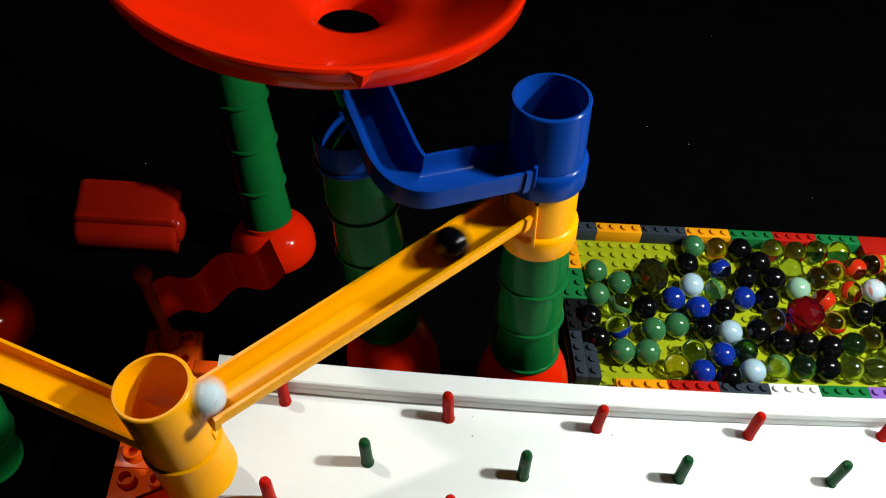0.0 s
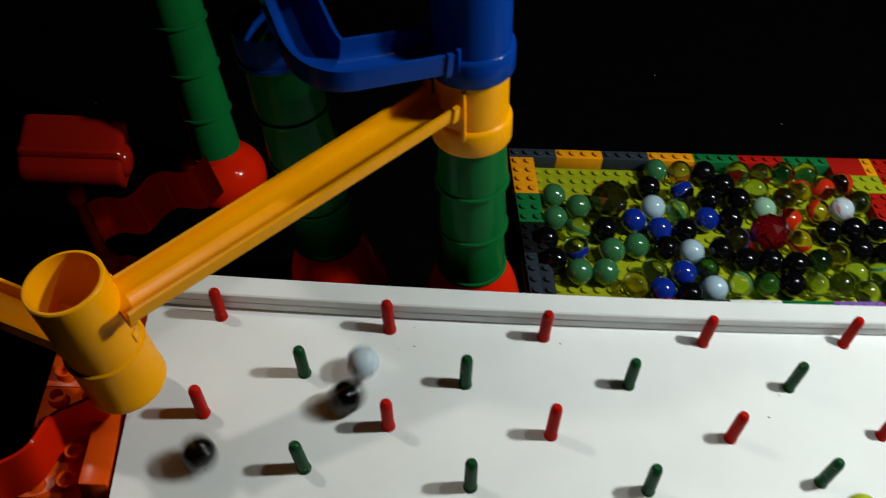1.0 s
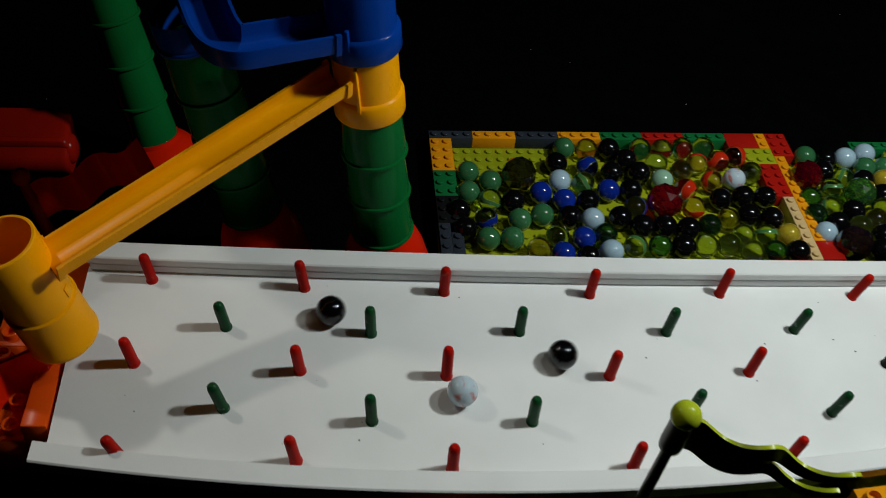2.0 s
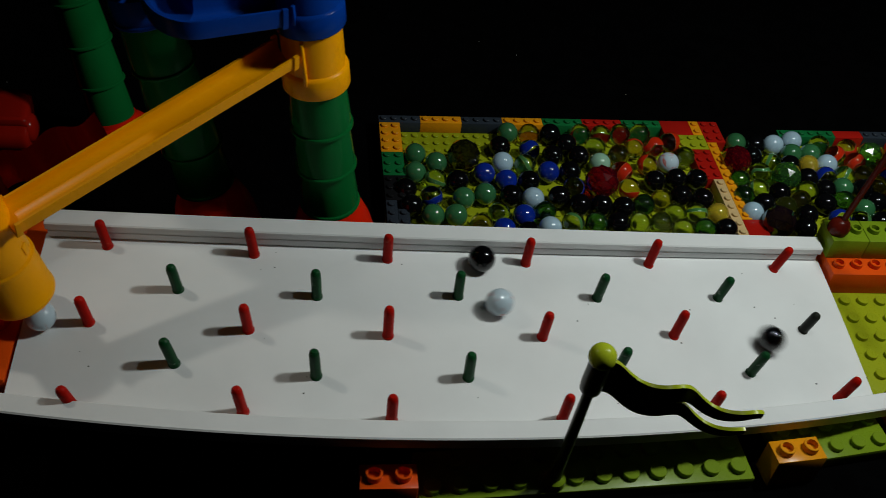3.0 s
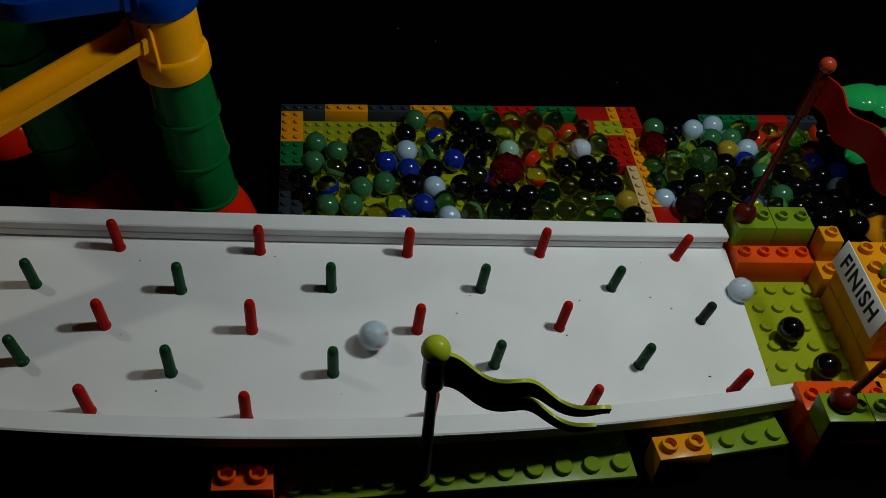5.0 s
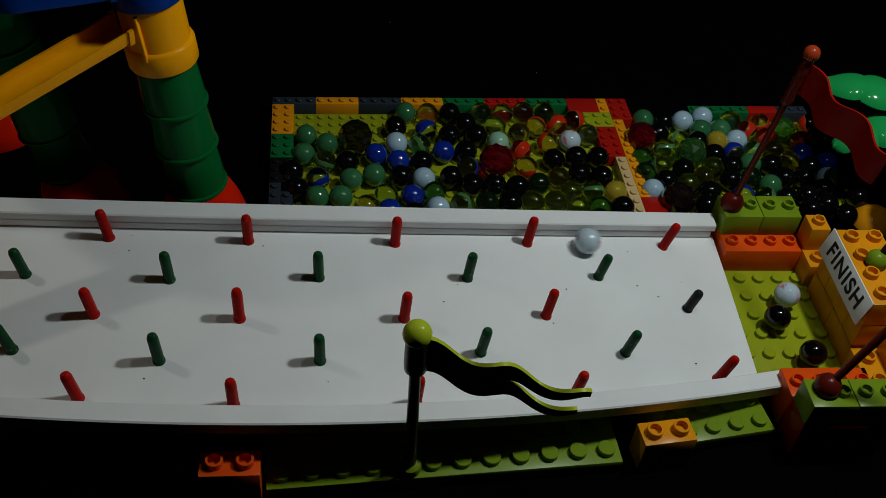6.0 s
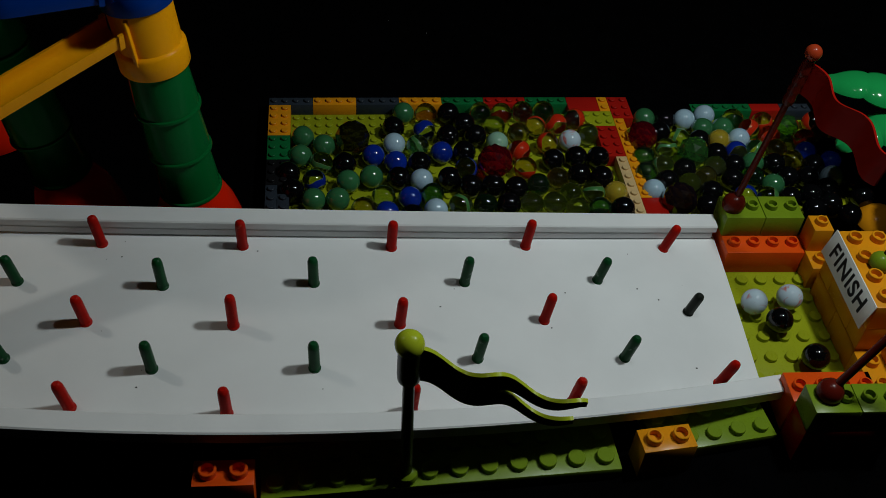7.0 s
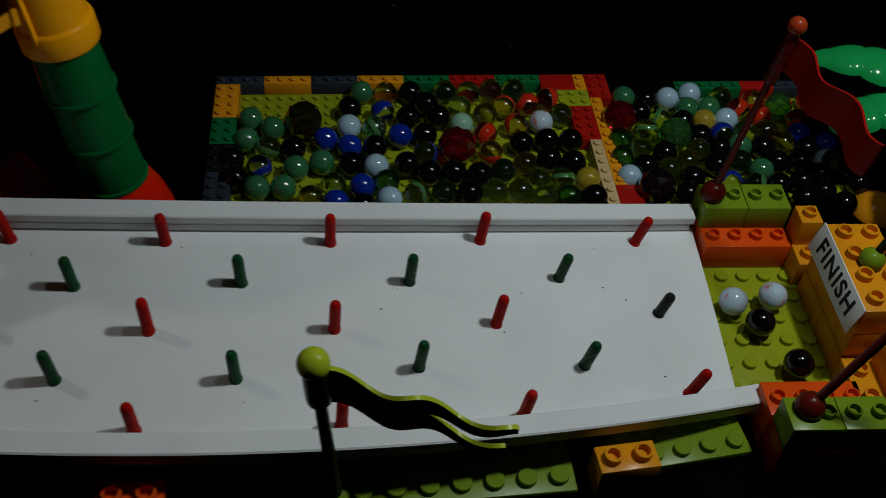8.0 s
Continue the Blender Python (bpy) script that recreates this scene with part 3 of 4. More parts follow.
for i in range(2):
    tube_piece(stub, i * 0.0252, 0.0262, 0.0178, GREEN)

# ---- marble tray ----
P, PY = 0.0084, 0.0094
TRAY_M = pose(-0.002, 0.0222, TABLE, 0, 0, 1.6)
tray = empty("marble_tray", TRAY_M)
tagged(tray, "tray of colourful toy bricks on a lime baseplate", "brick tray")
WALL_TOP, BASE_TOP = 0.0130, 0.0032
bm = box(bmesh.new(), 0, 34 * P, -16 * PY, -0.0002, 0.0002, BASE_TOP, 0.0003)
base = part("baseplate", bm, LIME, tray, "lime green studded baseplate")
part("baseplate", box(bmesh.new(), 34 * P, 52 * P, -0.134, -1.7 * PY, 0.0002, BASE_TOP, 0.0003), LIME, tray, "lime green studded baseplate")
stud_me = stud_mesh(round(P * 0.30, 5), round(P * 0.21, 5), LIME, False)
for i in range(2, 16):
    for j in range(1, 15):
        s = new("stud", stud_me)
        s.parent = base
        s.location = ((i + 0.5) * P, -(j + 0.5) * PY, BASE_TOP)
bm = bmesh.new()
for i in range(16, 52):
    for j in range(1 if i < 34 else 2, 15 if i < 34 else 14):
        lathe(bm, [(P * 0.3, BASE_TOP), (P * 0.3, BASE_TOP + P * 0.2), (0, BASE_TOP + P * 0.2)], 8, Matrix.Translation(((i + 0.5) * P, -(j + 0.5) * PY, 0)))
part("stud_field", bm, LIME, base)["kind"] = "stuff"


def tb(i, j, nx, ny, mat, studs=True, top=WALL_TOP, h=0.0098, label=""):
    """A brick of the tray; i, j: studs from the far corner."""
    block(tray, i * P, -(j + ny) * PY, nx, ny, top, h, P, mat, pitch_y=PY, studs=studs, label=label)


for k, mat in enumerate((BLOCK_GREY, BLOCK_YELLOW, BLOCK_GREY, BLOCK_YELLOW, BLOCK_GREEN, BLOCK_RED, BLOCK_GREEN)):
    tb(4 * k, 0, 4, 1, mat)
tb(28, 0, 3, 2, BLOCK_RED, False)
tb(31, 0, 1, 2, BLOCK_YELLOW)
tb(32, 0, 2, 3, BLOCK_RED)
tb(0, 1, 2, 4, BLOCK_YELLOW)
tb(0, 5, 2, 3, BLOCK_GREEN)
tb(0, 8, 2, 3, BLOCK_BLACK)
tb(0, 11, 1, 4, BLOCK_GREY)
tb(1, 12, 1, 3, BLOCK_GREY)
tb(29, 2, 3, 2, LIME)
tb(30, 4, 2, 4, BLOCK_RED)
tb(32, 3, 1, 10, BLOCK_YELLOW)
tb(31, 8, 1, 7, TAN)
tb(32, 13, 2, 2, BLOCK_RED, False)
for k, mat in enumerate((BLOCK_YELLOW, BLOCK_RED, BLOCK_GREY, BLOCK_WHITE, BLOCK_GREEN, BLOCK_PURPLE, BLOCK_RED)):
    tb(3 + 4 * k, 15, 4, 1, mat)
tb(40, 1, 6, 1, BLOCK_GREEN)
tb(46, 1, 3, 1, BLOCK_RED, False)
tb(49, 1, 3, 1, BLOCK_GREY)

# ---- loose marbles ----
SPHERES = {}


def sphere_mesh(name, mat, r, facets=False):
    key = (mat.name, r, facets)
    if key not in SPHERES:
        bm = bmesh.new()
        if facets:
            bmesh.ops.create_icosphere(bm, subdivisions=2, radius=r)
        else:
            bmesh.ops.create_uvsphere(bm, u_segments=32, v_segments=20, radius=r)
        SPHERES[key] = mesh_of(bm, name, mat, not facets)
    return SPHERES[key]


TURN = random.Random(9)
PLACED = []


def marble(x, y, z, mat, label, r=0.0086, facets=False):
    # those by the far wall lie in front of it, on the others
    ymax = 0.0128 + 0.028 * x - r - 0.0004
    if y > ymax and x < 0.25:
        y, z = ymax, z + (y - ymax) * 0.9
    ob = new("marble", sphere_mesh("marble", mat, r, facets))
    ob.matrix_basis = pose(x, y, z, TURN.uniform(0, 360), TURN.uniform(0, 360), TURN.uniform(0, 360))
    tagged(ob, label, "marble", group="marbles in the tray")
    PLACED.append((x, y, r))
    return ob


FLOOR_Z = TABLE + BASE_TOP
BIG = [((0.0624, -0.0312), M_BIGDARK, "large smoky faceted glass marble", 0.0133), ((0.1669, -0.0579), M_CRIMSON, "large crimson faceted glass marble", 0.0135),
       ((0.2843, -0.0247), M_CRIMSON, "large crimson faceted glass marble", 0.0125), ((0.2964, -0.0980), M_PURPLE, "large dark purple faceted glass marble", 0.0130),
       ((0.3210, -0.0419), M_FACETG, "large green faceted glass marble", 0.0120), ((0.4055, -0.0081), M_FACETG, "large green faceted glass marble", 0.0105)]
for (x, y), mat, lab, r in BIG:
    marble(x, y, FLOOR_Z + r, mat, lab, r, True)
OPAQUE_GREEN = [(0.0255, -0.0251), (0.0244, -0.0474), (0.0413, -0.0348), (0.0590, -0.0755), (0.0758, -0.0701), (0.0350, -0.0953), (0.0519, -0.0947), (0.1017, 0.0061), (0.2930, 0.0033), (0.3376, -0.0086), (0.3540, -0.0079), (0.3663, -0.0507), (0.3745, -0.0761)]
MINT = [(0.1717, -0.0293)]
CATS_EYE = [(0.0396, -0.0552), (0.1109, -0.0342), (0.0840, -0.0920), (0.1382, -0.1003), (0.2361, -0.0865), (0.3151, -0.0226), (0.3024, -0.0346), (0.2949, -0.0556), (0.3730, -0.0353), (0.3660, -0.0903)]
BLUE_CATS = [(0.0350, -0.0752), (0.1168, -0.0154), (0.1455, -0.0602), (0.3567, -0.0370), (0.3495, -0.0884)]
DEEP_BLUE = [(0.0776, -0.0463), (0.0939, -0.0534), (0.1026, -0.0931), (0.1285, -0.0418), (0.0860, -0.1085), (0.4126, -0.0369), (0.4289, -0.0480)]
PALE_BLUE = [(0.0934, -0.0322), (0.1119, -0.0736), (0.1203, -0.1056), (0.3255, 0.0026), (0.3434, 0.0085), (0.3638, -0.0213), (0.2815, -0.0832), (0.4237, -0.0660)]
WHITE_RED = [(0.2285, -0.0258)]
BLACKS = [(0.0935, -0.0122), (0.0563, -0.0560), (0.0163, -0.0669), (0.0198, -0.0859), (0.0952, -0.0714), (0.1113, -0.0540), (0.1368, 0.0065), (0.1481, -0.0060), (0.1345, -0.0217), (0.1558, -0.0210), (0.1457, -0.0410), (0.2120, -0.0491), (0.2300, -0.0455), (0.2469, -0.0457), (0.2292, -0.0655), (0.2456, -0.0688), (0.1323, -0.0712), (0.1469, -0.0798), (0.1637, -0.0793), (0.1803, -0.0813), (0.1728, -0.0991), (0.2549, -0.1027)]
FAR_BLACKS = [(0.3092, 0.0009), (0.3015, -0.0139), (0.3311, -0.0240), (0.3406, -0.0399), (0.3109, -0.0588), (0.3509, -0.0535), (0.3823, -0.0518), (0.2945, -0.0724), (0.3248, -0.0844), (0.3451, -0.0706), (0.3882, -0.0675), (0.3183, -0.0998), (0.3827, -0.0906), (0.4318, -0.0319), (0.4136, -0.0532), (0.4045, -0.0670), (0.3998, -0.0875), (0.4149, -0.0802)]
DARK_GREENS = [(0.1188, -0.0889), (0.1967, -0.0778), (0.2382, -0.1032), (0.1560, -0.0997), (0.2820, -0.0451), (0.2803, -0.0637), (0.3613, -0.0668)]
CLEARS = [(0.1621, 0.0079), (0.1789, 0.0072), (0.1956, 0.0098), (0.2124, 0.0106), (0.1715, -0.0096), (0.2437, -0.0177), (0.1894, -0.0985), (0.2062, -0.0976), (0.2193, -0.0871), (0.2216, -0.1041), (0.3657, 0.0039), (0.3353, -0.0557), (0.3106, -0.0756)]
AMBERS = [(0.1192, 0.0055), (0.0697, -0.1047), (0.1894, -0.0180), (0.2123, -0.0707), (0.3898, -0.0339), (0.4321, -0.0152), (0.3249, -0.0678), (0.3985, -0.0475)]
ORANGES = [(0.2035, -0.0090), (0.2209, -0.0056), (0.2365, 0.0013), (0.1875, -0.0391), (0.2102, -0.0295), (0.1895, -0.0590), (0.3755, -0.0093), (0.3892, 0.0004), (0.3896, -0.0176), (0.4172, -0.0215), (0.4315, 0.0015)]
YELLOWS = [(0.2529, -0.0859), (0.3473, -0.0232)]
for spots, mat, lab in ((OPAQUE_GREEN, M_GREEN, "opaque sea-green glass marble among others"), (MINT, M_MINT, "pale mint opaque glass marble"), (CATS_EYE, M_CAT, "clear green cat's-eye glass marble"),
                        (BLUE_CATS, M_BLUECAT, "clear cat's-eye marble with a blue ribbon"), (DEEP_BLUE, M_BLUE, "deep blue glossy glass marble"), (PALE_BLUE, M_PALE, "pale blue-white opaque glass marble"),
                        (WHITE_RED, M_WHITE, "white glass marble with a red streak"), (BLACKS + FAR_BLACKS, M_BLACK, "shiny black glass marble"), (DARK_GREENS, M_DARKG, "dark green glass marble"),
                        (CLEARS, M_CLEAR, "clear greenish glass marble with bright highlights"), (AMBERS, M_AMBER, "clear amber glass marble"), (ORANGES, M_ORANGE, "orange-red cat's-eye glass marble"),
                        (YELLOWS, M_YELLOW, "yellow glass marble in the tray")):
    for x, y in spots:
        marble(x, y, FLOOR_Z + 0.0086, mat, lab)
# added black and dark green marbles in the heap's gaps, partly standing for shade
fill = random.Random(21)
for _ in range(6000):
    x, y = fill.uniform(0.050, 0.440), fill.uniform(-0.112, 0.006)
    if 0.240 < x < 0.290 and y > -0.060 or 0.248 < x < 0.285 or x < 0.125 and y > -0.050 or x < 0.080 and y < -0.085:
        continue
    if all((x - a) ** 2 + (y - b) ** 2 > (0.0066 + r) ** 2 for a, b, r in PLACED):
        dark = fill.random() < 0.75
        marble(x, y, FLOOR_Z + 0.0086, M_BLACK if dark else M_DARKG, "shiny black glass marble" if dark else "dark green glass marble")

# ---- the finish pen ----
D = 0.0134
pen = empty("finish_pen", pose(0.003, 0, 0))
tagged(pen, "catching pen of lime, orange and yellow toy blocks", "toy blocks")
PT = -0.013
block(pen, 0.2865, -0.2635, 6, 7, PT, 0.009, 0.0133, LIME, pitch_y=0.0166, label="lime green studded plate", name="plate")
block(pen, 0.3076, -0.1640, 4, 2, 0.0060, 0.0188, D, ORANGE, pitch_y=0.0180, hollow=True, label="orange toy block", bare=((0, 1), (1, 1), (2, 1), (3, 1)))
block(pen, 0.3072, -0.1480, 2, 1, 0.0228, 0.0166, D, LIME_DARK, pitch_y=0.0220, hollow=True, label="lime green toy block", bare=((0, 0),))
block(pen, 0.3342, -0.1480, 2, 1, 0.0228, 0.0166, D, LIME_DARK, pitch_y=0.0220, hollow=True, label="lime green toy block")
block(pen, 0.3616, -0.1790, 1, 2, 0.0060, 0.0188, 0.0150, BLOCK_YELLOW, pitch_y=0.0165, hollow=True, label="golden yellow toy block")
block(pen, 0.3622, -0.1625, 1, 1, 0.0250, 0.0188, 0.0135, BLOCK_YELLOW, pitch_y=0.0150, hollow=True, label="golden yellow toy block")
block(pen, 0.3640, -0.2480, 2, 4, 0.0440, 0.0188, 0.0150, BLOCK_YELLOW, pitch_y=0.0164, hollow=True, label="golden yellow toy block")
for j, ny in ((0, 1), (1, 2), (3, 1)):
    block(pen, 0.3640, -0.2480 + j * 0.0164, 2, ny, 0.0251, 0.0188, 0.0150, BLOCK_YELLOW, pitch_y=0.0164, studs=False, label="golden yellow toy block")
for j in (0, 2):
    block(pen, 0.3640, -0.2480 + j * 0.0164, 2, 2, 0.0062, 0.0188, 0.0150, BLOCK_YELLOW, pitch_y=0.0164, studs=False, label="golden yellow toy block")
block(pen, 0.3630, -0.2850, 2, 2, 0.0060, 0.0188, 0.0150, BLOCK_YELLOW, pitch_y=0.0180, hollow=True, label="golden yellow toy block")
block(pen, 0.3790, -0.2870, 2, 2, 0.0250, 0.0188, 0.0150, BLOCK_YELLOW, pitch_y=0.0180, hollow=True, label="golden yellow toy block")
block(pen, 0.3130, -0.2860, 4, 1, 0.0060, 0.0280, D, ORANGE, pitch_y=0.0215, hollow=True, label="orange toy block")
block(pen, 0.3125, -0.3080, 2, 1, 0.0250, 0.0180, D, LIME_DARK, pitch_y=0.0200, hollow=True, label="lime green toy block", bare=((0, 0),))
block(pen, 0.3395, -0.3080, 2, 1, 0.0250, 0.0180, D, LIME_DARK, pitch_y=0.0200, hollow=True, label="lime green toy block")
block(pen, 0.3125, -0.3080, 4, 1, 0.0068, 0.0288, D, BLOCK_RED, pitch_y=0.0200, studs=False, label="dark red toy block")

# lettered sign on the yellow wall
sign = empty("finish_sign", pose(0.3645, -0.2150, 0.0350, 78, 0, -90))
tagged(sign, "white paper sign reading FINISH on yellow blocks", "sign")
part("card", box(bmesh.new(), -0.0330, 0.0330, -0.0098, 0.0098, -0.0004, 0.0004, 0.0002), PAPER, sign)
curve = bpy.data.curves.new("letters", "FONT")
curve.body, curve.size, curve.align_x, curve.align_y, curve.extrude = "FINISH", 0.0155, "CENTER", "CENTER", 0.00012
curve.space_character = 1.14
curve.offset = 0.00035
txt_tmp = new("letters", curve)
bpy.context.view_layer.update()
me = bpy.data.meshes.new_from_object(txt_tmp.evaluated_get(bpy.context.evaluated_depsgraph_get()))
bpy.data.objects.remove(txt_tmp)
me.materials.clear()
me.materials.append(INK)
letters = new("letters", me)
letters.parent = sign
letters.matrix_basis = pose(0, 0, 0.0006)
letters["label"] = "black printed letters"

# this banner faces away from the lamp; its darker red paints that shade
pennant("pennant_flag", "red toy flag coloured darker as in shade on a brownish red pole", lean(0.3160, -0.1375, 0.0226, 0.125, 0.0), 0.124, (DARK_RED, RED_BALL, SHADED_FLAG_RED), 0.082, 0.021, -74, 1.9, 0.0024, ball=0.0051, droop=2)
p2 = empty("flag_pole", lean(0.3250, -0.2960, 0.0245, 0.42, 0.06))
tagged(p2, "dark red toy pole standing on lime blocks", "flag pole")
part("foot", lathe(bmesh.new(), [(0, 0), (0.0068, 0), (0.0076, 0.003), (0.0074, 0.0065), (0.0055, 0.0095), (0.0028, 0.0115), (0, 0.0115)], 28), DARK_RED, p2)
part("pole", lathe(bmesh.new(), [(0, 0.010), (0.0024, 0.010), (0.0022, 0.12), (0, 0.12)], 16), DARK_RED, p2)
p3 = empty("flag_pole", lean(0.3800, -0.2140, 0.0440, 0.35, 0.1))
tagged(p3, "toy pole coloured dark olive as in shade, lime foot, on yellow blocks", "flag pole")
part("foot", lathe(bmesh.new(), [(0, 0), (0.0062, 0), (0.0070, 0.003), (0.0068, 0.0060), (0.0050, 0.0085), (0.0028, 0.0100), (0, 0.0100)], 28), LIME_DARK, p3)
part("pole", lathe(bmesh.new(), [(0, 0.009), (0.0024, 0.009), (0.0022, 0.09), (0, 0.09)], 16), SHADED_LIME, p3)


def leaf(bm, length, width, thick, n=48, k=16):
    """A cushioned leaf with lobed edges and a shallow groove along its middle."""
    rows = []
    for i in range(n + 1):
        s = i / n
        lobe = abs(math.sin(math.pi * s * 4.5)) ** 0.6
        wv = width * (max(0.0, math.sin(math.pi * s ** 0.9)) ** 0.45 * (0.84 + 0.16 * lobe) + 0.02)
        zc = 0.22 * length * math.sin(math.pi * s * 0.8) - 0.15 * length * s
        ring = []
        for j in range(k):
            c, d = math.cos(2 * math.pi * j / k), math.sin(2 * math.pi * j / k)
            ring.append(bm.verts.new((length * s, wv * c, zc + thick * d * (0.25 + wv / width) * (0.78 + 0.22 * lobe * abs(c)) - 0.25 * thick * math.exp(-(c * 6) ** 2) - 0.28 * wv * c * c)))
        rows.append(ring)
    for a, b in zip(rows, rows[1:]):
        for j in range(k):
            bm.faces.new([a[j], a[(j + 1) % k], b[(j + 1) % k], b[j]])
    bm.faces.new(rows[0])
    bm.faces.new(rows[-1][::-1])
    return bm


palm = empty("toy_palm", pose(0.480, -0.078, TABLE))
tagged(palm, "toy palm with glossy bright green plastic leaves", "toy plant")
part("trunk", lathe(bmesh.new(), [(0, 0), (0.012, 0)] + [(0.0085 + 0.0018 * (i % 2), 0.006 + i * 0.005) for i in range(14)] + [(0, 0.078)], 20), TAN, palm)
for ang, tilt, ln in ((158, -8, 0.092), (186, 10, 0.078), (240, 8, 0.075), (60, 0, 0.08), (0, 0, 0.08), (-60, 0, 0.08)):
    part("leaf", leaf(bmesh.new(), ln, 0.019, 0.0050), LEAF, palm, place=pose(0, 0, 0.072, 0, tilt, ang))
gold = part("golden_shell", lathe(bmesh.new(), [(0, 0), (0.014, 0), (0.016, 0.003), (0.015, 0.008), (0.010, 0.013), (0.004, 0.016), (0, 0.016)], 24), BLOCK_YELLOW, place=pose(0.447, -0.107, TABLE))
tagged(gold, "small golden yellow plastic knob on the table", "toy part")

# ---- blocks and black flag along the front ----
front = empty("front_plate", pose(0.0125, -0.3306, TABLE, 0, 0, 4.0))
tagged(front, "lime green studded plate beneath the board", "toy blocks")
block(front, 0, 0, 12, 2, 0.0090, 0.0090, 0.0167, LIME_DARK, name="plate")
front2 = empty("front_plate", pose(0.2350, -0.3075, TABLE, 0, 0, 9.0))
tagged(front2, "lime green studded plate beneath the board", "toy blocks")
block(front2, 0, 0, 5, 2, 0.0090, 0.0090, 0.0150, LIME_DARK, name="plate")
yb = empty("toy_block", pose(0.2220, -0.3165, TABLE, 0, 0, 7.0))
tagged(yb, "golden yellow toy block with two hollow studs", "toy block")
block(yb, 0, 0, 2, 1, 0.0240, 0.0240, 0.0158, BLOCK_YELLOW, hollow=True)
rb = empty("toy_block", pose(-0.0215, -0.3340, TABLE, 0, 0, 0.5))
tagged(rb, "orange-red toy block on the table", "toy block")
block(rb, 0, 0, 2, 1, 0.0280, 0.0280, 0.0160, ORANGE, hollow=True)

bf = empty("pennant_flag", lean(0.0905, -0.3180, TABLE + 0.009, -0.036, -0.16))
tagged(bf, "swallow-tailed lime toy flag coloured olive-black as in shade, lime ball", "flag")
part("foot", lathe(bmesh.new(), [(0, 0), (0.0062, 0), (0.0068, 0.003), (0.0060, 0.0065), (0.0034, 0.0085), (0, 0.0085)], 28), LIME_DARK, bf)
part("pole", lathe(bmesh.new(), [(0, 0.008), (0.0034, 0.008), (0.0027, 0.118), (0, 0.118)], 18), SHADED_LIME, bf)
part("sleeve", lathe(bmesh.new(), [(0, 0.108), (0.0034, 0.108), (0.0054, 0.111), (0.0056, 0.116), (0.0052, 0.138), (0, 0.138)], 24), SHADED_LIME, bf)
bm = bmesh.new()
bmesh.ops.create_uvsphere(bm, u_segments=28, v_segments=18, radius=0.0067)
part("ball", bm, LIME_BALL, bf, "lime green ball", place=pose(0, 0, 0.1405))


def tail(bm, s0, s1, off0, off1, w0, w1, n=36, thick=0.0008):
    """A waving strip of the flag between two shares of its length."""
    L, drop_z = 0.0715, 0.0150
    rows = []
    for i in range(n + 1):
        u = i / n
        s = s0 + (s1 - s0) * u
        top = 0.1335 - drop_z * s - 0.0022 - 0.0062 * math.sin(2 * math.pi * (s - 0.07) / 0.5) - (off0 + (off1 - off0) * u)
        wd = w0 + (w1 - w0) * u
        y = 0.003 * math.sin(2 * math.pi * s / 0.5) - 0.020 * s
        rows.append([bm.verts.new((0.007 + L * s, y + o, z)) for z, o in ((top, thick), (top, -thick), (top - wd, -thick), (top - wd, thick))])
    for a, b in zip(rows, rows[1:]):
        for k in range(4):
            bm.faces.new([a[k], a[(k + 1) % 4], b[(k + 1) % 4], b[k]])
    bm.faces.new(rows[0])
    bm.faces.new(rows[-1][::-1])
    return bm


# face and tails take the olive-black colour that stands for shade
part("flag", tail(bmesh.new(), -0.03, 0.44, 0, 0, 0.028, 0.027), SHADED_LIME, bf, "waving flag face with shade put into its olive-black colour")
part("flag_tail", tail(bmesh.new(), 0.438, 1.0, 0, 0, 0.0138, 0.0045), SHADED_LIME, bf)
part("flag_tail", tail(bmesh.new(), 0.438, 0.94, 0.0145, 0.0175, 0.0125, 0.0040), SHADED_LIME, bf)
# bright strips along the upper edges paint the light they catch
part("flag_edge", tail(bmesh.new(), -0.03, 1.0, -0.0003, -0.0003, 0.0005, 0.0005, 48, 0.0010), LIME_BALL, bf, "lime green edge painted as catching the light")
part("flag_edge", tail(bmesh.new(), 0.438, 0.94, 0.0142, 0.0172, 0.0005, 0.0005, 36, 0.0010), LIME_BALL, bf, "lime green edge painted as catching the light")

# ---- racing marbles ----
R = 0.0085


def racer(mat, label):
    ob = new("racing_marble", sphere_mesh("racing_marble", mat, R))
    return tagged(ob, label, "marble", group="racing marbles")


WHITE_A = racer(M_WHITE, "white marble with red streaks rolling on board")
WHITE_B = racer(M_WHITE, "white marble with red streaks rolling behind others")
BLACK_A = racer(M_BLACK, "shiny black marble rolling down the board")
BLACK_B = racer(M_BLACK, "shiny black marble following on the board")


def on_board(x, y):
    return (x, y, board_z(x, y) + R)


def on_chute(s):
    return tuple(CH_A[k] + (CH_B[k] - CH_A[k]) * s + (R if k == 2 else 0) for k in range(3))


IN_TUBE = (-0.206, -0.234, 0.075)
OUT = (-0.200, -0.236, 0.040)
PEN_Z = PT + R + 0.0028


def roll(rows):
    """Rows of seconds and place, with the turn that rolling gives."""
    out, turn, last = [], Matrix.Identity(3), None
    for t, p in rows:
        p = Vector(p)
        if last is not None:
            d = p - last
            d.z = 0
            if d.length > 1e-5:
                axis = Vector((0, 0, 1)).cross(d).normalized()
                turn = Matrix.Rotation(min(d.length / R, 1.4), 3, axis) @ turn
        last = p
        out.append((t, Matrix.Translation(p) @ turn.to_4x4()))
    return out


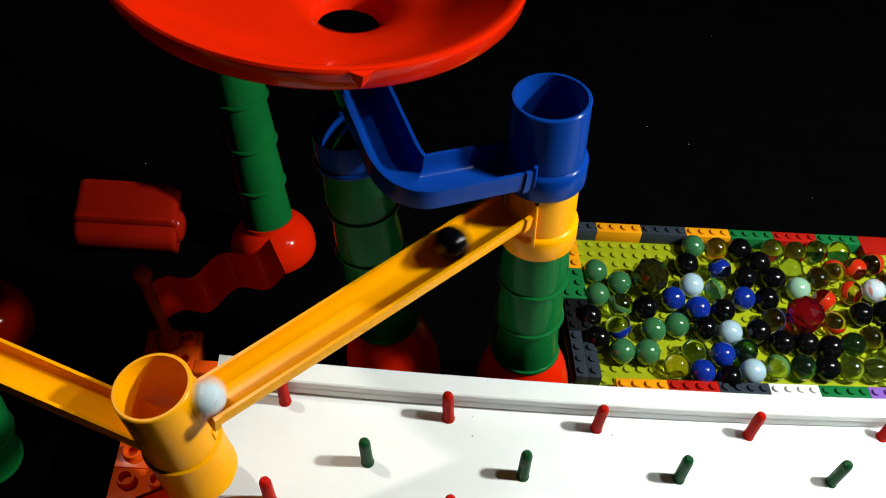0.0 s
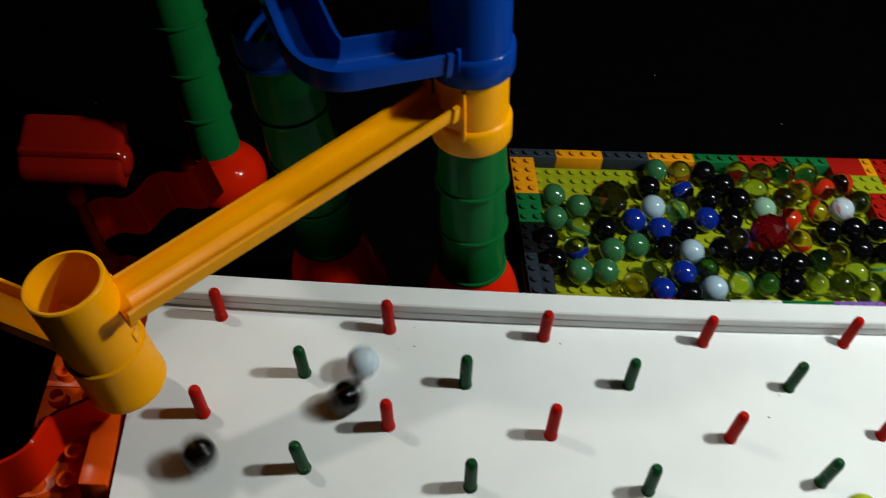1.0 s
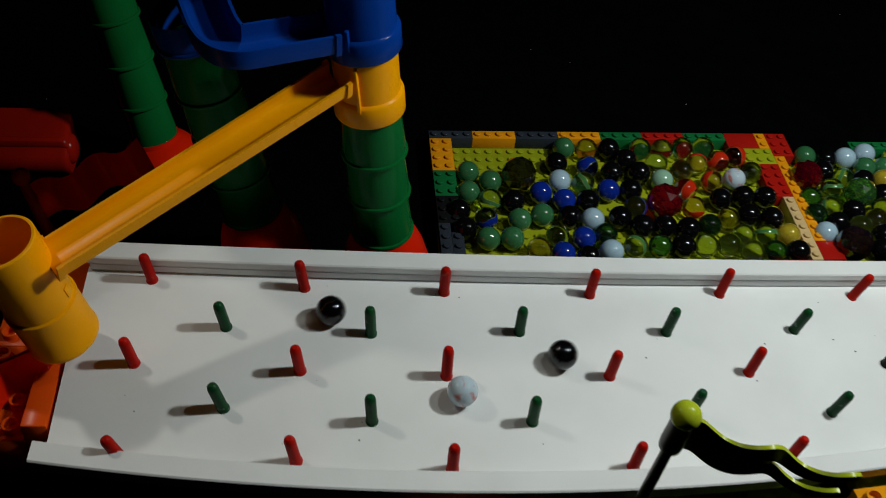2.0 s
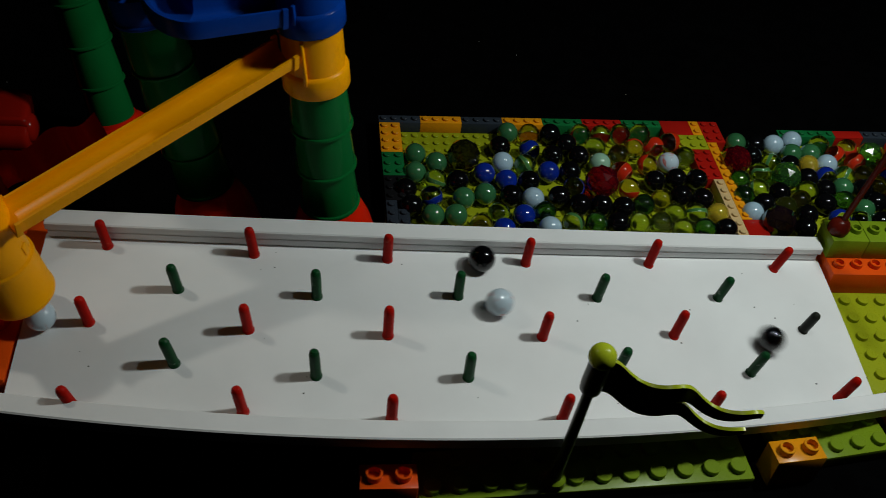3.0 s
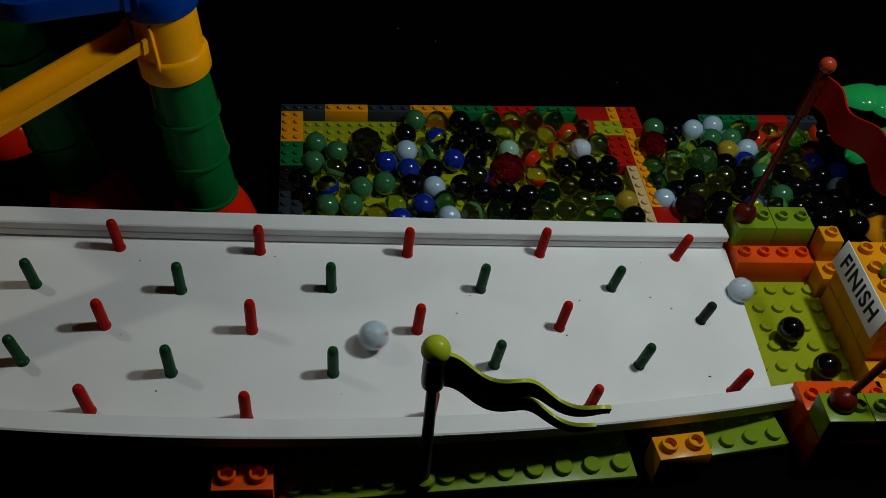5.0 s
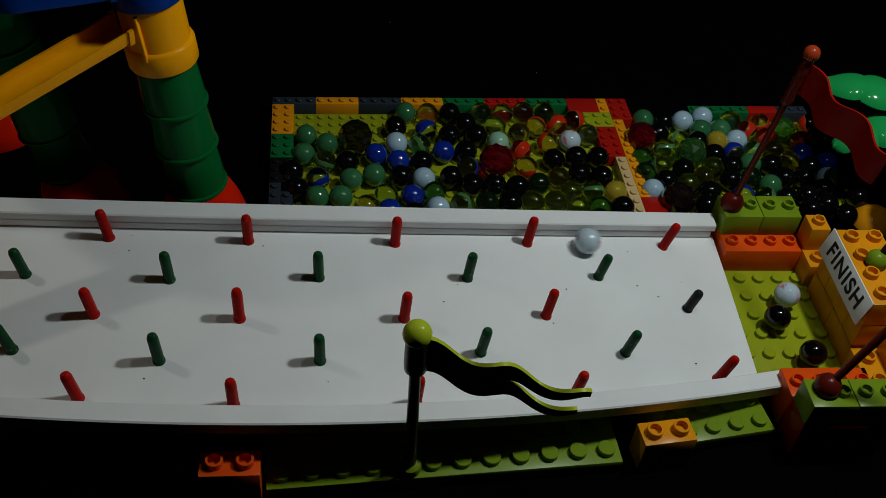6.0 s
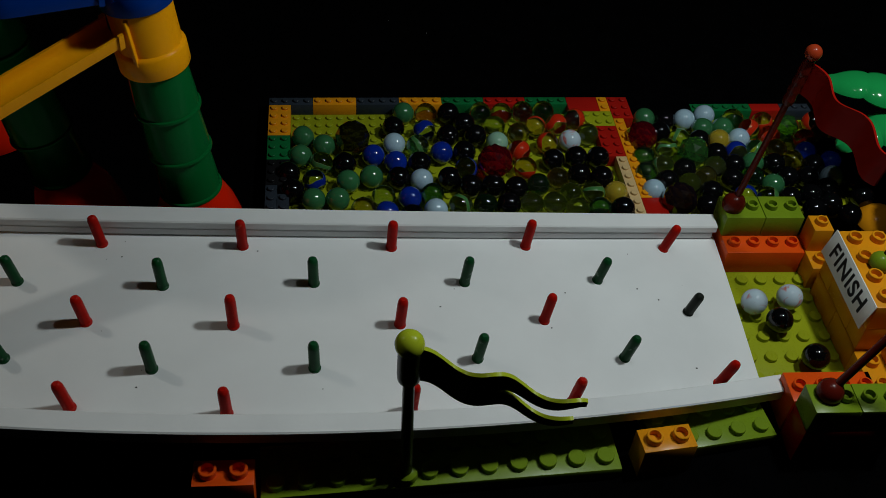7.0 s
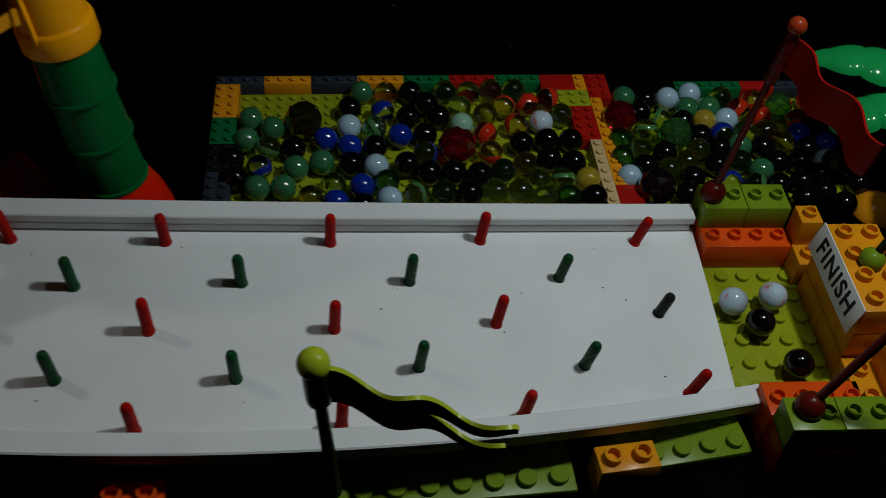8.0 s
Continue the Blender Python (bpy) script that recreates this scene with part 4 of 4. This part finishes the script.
def motions():
    a = [(0.0, on_chute(0.985)), (0.06, IN_TUBE), (0.3, OUT), (0.5, on_board(-0.165, -0.262)), (0.7, on_board(-0.109, -0.261))]
    a += [(t, on_board(x, y)) for t, x, y in ((0.8, -0.101, -0.247), (0.9, -0.102, -0.230), (1.0, -0.099, -0.214), (1.1, -0.093, -0.201), (1.2, -0.085, -0.208), (1.3, -0.075, -0.217), (1.4, -0.059, -0.227),
          (1.5, -0.039, -0.239), (1.6, -0.019, -0.254), (1.9, 0.000, -0.262), (2.3, 0.012, -0.252), (2.8, 0.032, -0.233), (3.0, 0.063, -0.224), (3.2, 0.122, -0.221), (3.4, 0.155, -0.202), (3.5, 0.160, -0.190),
          (3.6, 0.156, -0.181), (3.8, 0.169, -0.189), (4.0, 0.1985, -0.1922), (4.2, 0.190, -0.181), (4.5, 0.212, -0.176), (4.75, 0.258, -0.190), (4.95, 0.296, -0.190))]
    a += [(5.1, (0.318, -0.180, PEN_Z)), (5.3, (0.334, -0.178, PEN_Z)), (5.5, (0.345, -0.197, PEN_Z)), (8.0, (0.345, -0.197, PEN_Z))]
    walk(WHITE_A, roll(a))
    b = [(0.0, on_chute(0.22)), (0.1, on_chute(0.41)), (0.2, on_chute(0.65)), (0.3, on_chute(0.92)), (0.37, IN_TUBE), (0.5, OUT)]
    b += [(t, on_board(x, y)) for t, x, y in ((0.65, -0.190, -0.262), (0.8, -0.161, -0.263), (0.9, -0.135, -0.248), (1.0, -0.106, -0.234), (1.1, -0.066, -0.214), (1.2, -0.047, -0.196), (1.3, -0.032, -0.197),
          (1.4, -0.014, -0.196), (1.5, -0.005, -0.212), (1.6, 0.004, -0.229), (1.9, 0.045, -0.236), (2.3, 0.110, -0.222), (2.8, 0.192, -0.206), (3.0, 0.240, -0.232), (3.15, 0.290, -0.242))]
    b += [(3.25, (0.318, -0.236, PEN_Z)), (3.4, (0.322, -0.214, PEN_Z)), (3.6, (0.327, -0.216, PEN_Z)), (4.2, (0.327, -0.216, PEN_Z)), (4.5, (0.336, -0.230, PEN_Z)), (4.8, (0.3455, -0.247, PEN_Z)), (8.0, (0.3455, -0.247, PEN_Z))]
    walk(BLACK_A, roll(b))
    c = [(0.0, (-0.055, -0.135, 0.178)), (0.2, (-0.056, -0.140, 0.165)), (0.3, on_chute(0.07)), (0.4, on_chute(0.21)), (0.5, on_chute(0.39)), (0.6, on_chute(0.60)), (0.7, on_chute(0.86)), (0.77, IN_TUBE), (0.9, OUT)]
    c += [(t, on_board(x, y)) for t, x, y in ((1.0, -0.173, -0.265), (1.1, -0.143, -0.284), (1.2, -0.106, -0.287), (1.3, -0.121, -0.280), (1.4, -0.123, -0.258), (1.5, -0.120, -0.245), (1.6, -0.113, -0.233),
          (1.9, -0.082, -0.212), (2.3, -0.030, -0.208), (2.8, 0.028, -0.201), (3.0, 0.055, -0.190), (3.2, 0.094, -0.203), (3.4, 0.147, -0.228), (3.5, 0.184, -0.242), (3.6, 0.198, -0.245), (3.8, 0.185, -0.241),
          (4.0, 0.2165, -0.2352), (4.2, 0.263, -0.224), (4.35, 0.296, -0.222))]
    c += [(4.5, (0.322, -0.219, PEN_Z)), (4.8, (0.332, -0.217, PEN_Z)), (8.0, (0.332, -0.217, PEN_Z))]
    walk(BLACK_B, roll(c))
    d = [(0.0, (-0.050, -0.134, 0.150)), (1.9, (-0.050, -0.134, 0.150)), (2.03, (-0.056, -0.140, 0.158)), (2.1, on_chute(0.05)), (2.3, on_chute(0.37)), (2.5, on_chute(0.86)), (2.6, IN_TUBE), (2.85, OUT)]
    d += [(t, on_board(x, y)) for t, x, y in ((3.0, -0.200, -0.240), (3.2, -0.186, -0.250), (3.4, -0.163, -0.256), (3.5, -0.143, -0.276), (3.6, -0.142, -0.286), (3.8, -0.120, -0.286), (4.0, -0.073, -0.280),
          (4.2, -0.054, -0.287), (4.5, -0.010, -0.282), (4.9, 0.052, -0.256), (5.3, 0.115, -0.240), (5.5, 0.174, -0.207), (5.7, 0.187, -0.176), (5.9, 0.196, -0.175), (6.1, 0.227, -0.173), (6.3, 0.254, -0.186), (6.5, 0.286, -0.203))]
    d += [(6.6, (0.308, -0.206, 0.008)), (6.7, (0.319, -0.205, PEN_Z)), (7.0, (0.320, -0.201, PEN_Z)), (8.0, (0.320, -0.201, PEN_Z))]
    walk(WHITE_B, roll(d))


motions()
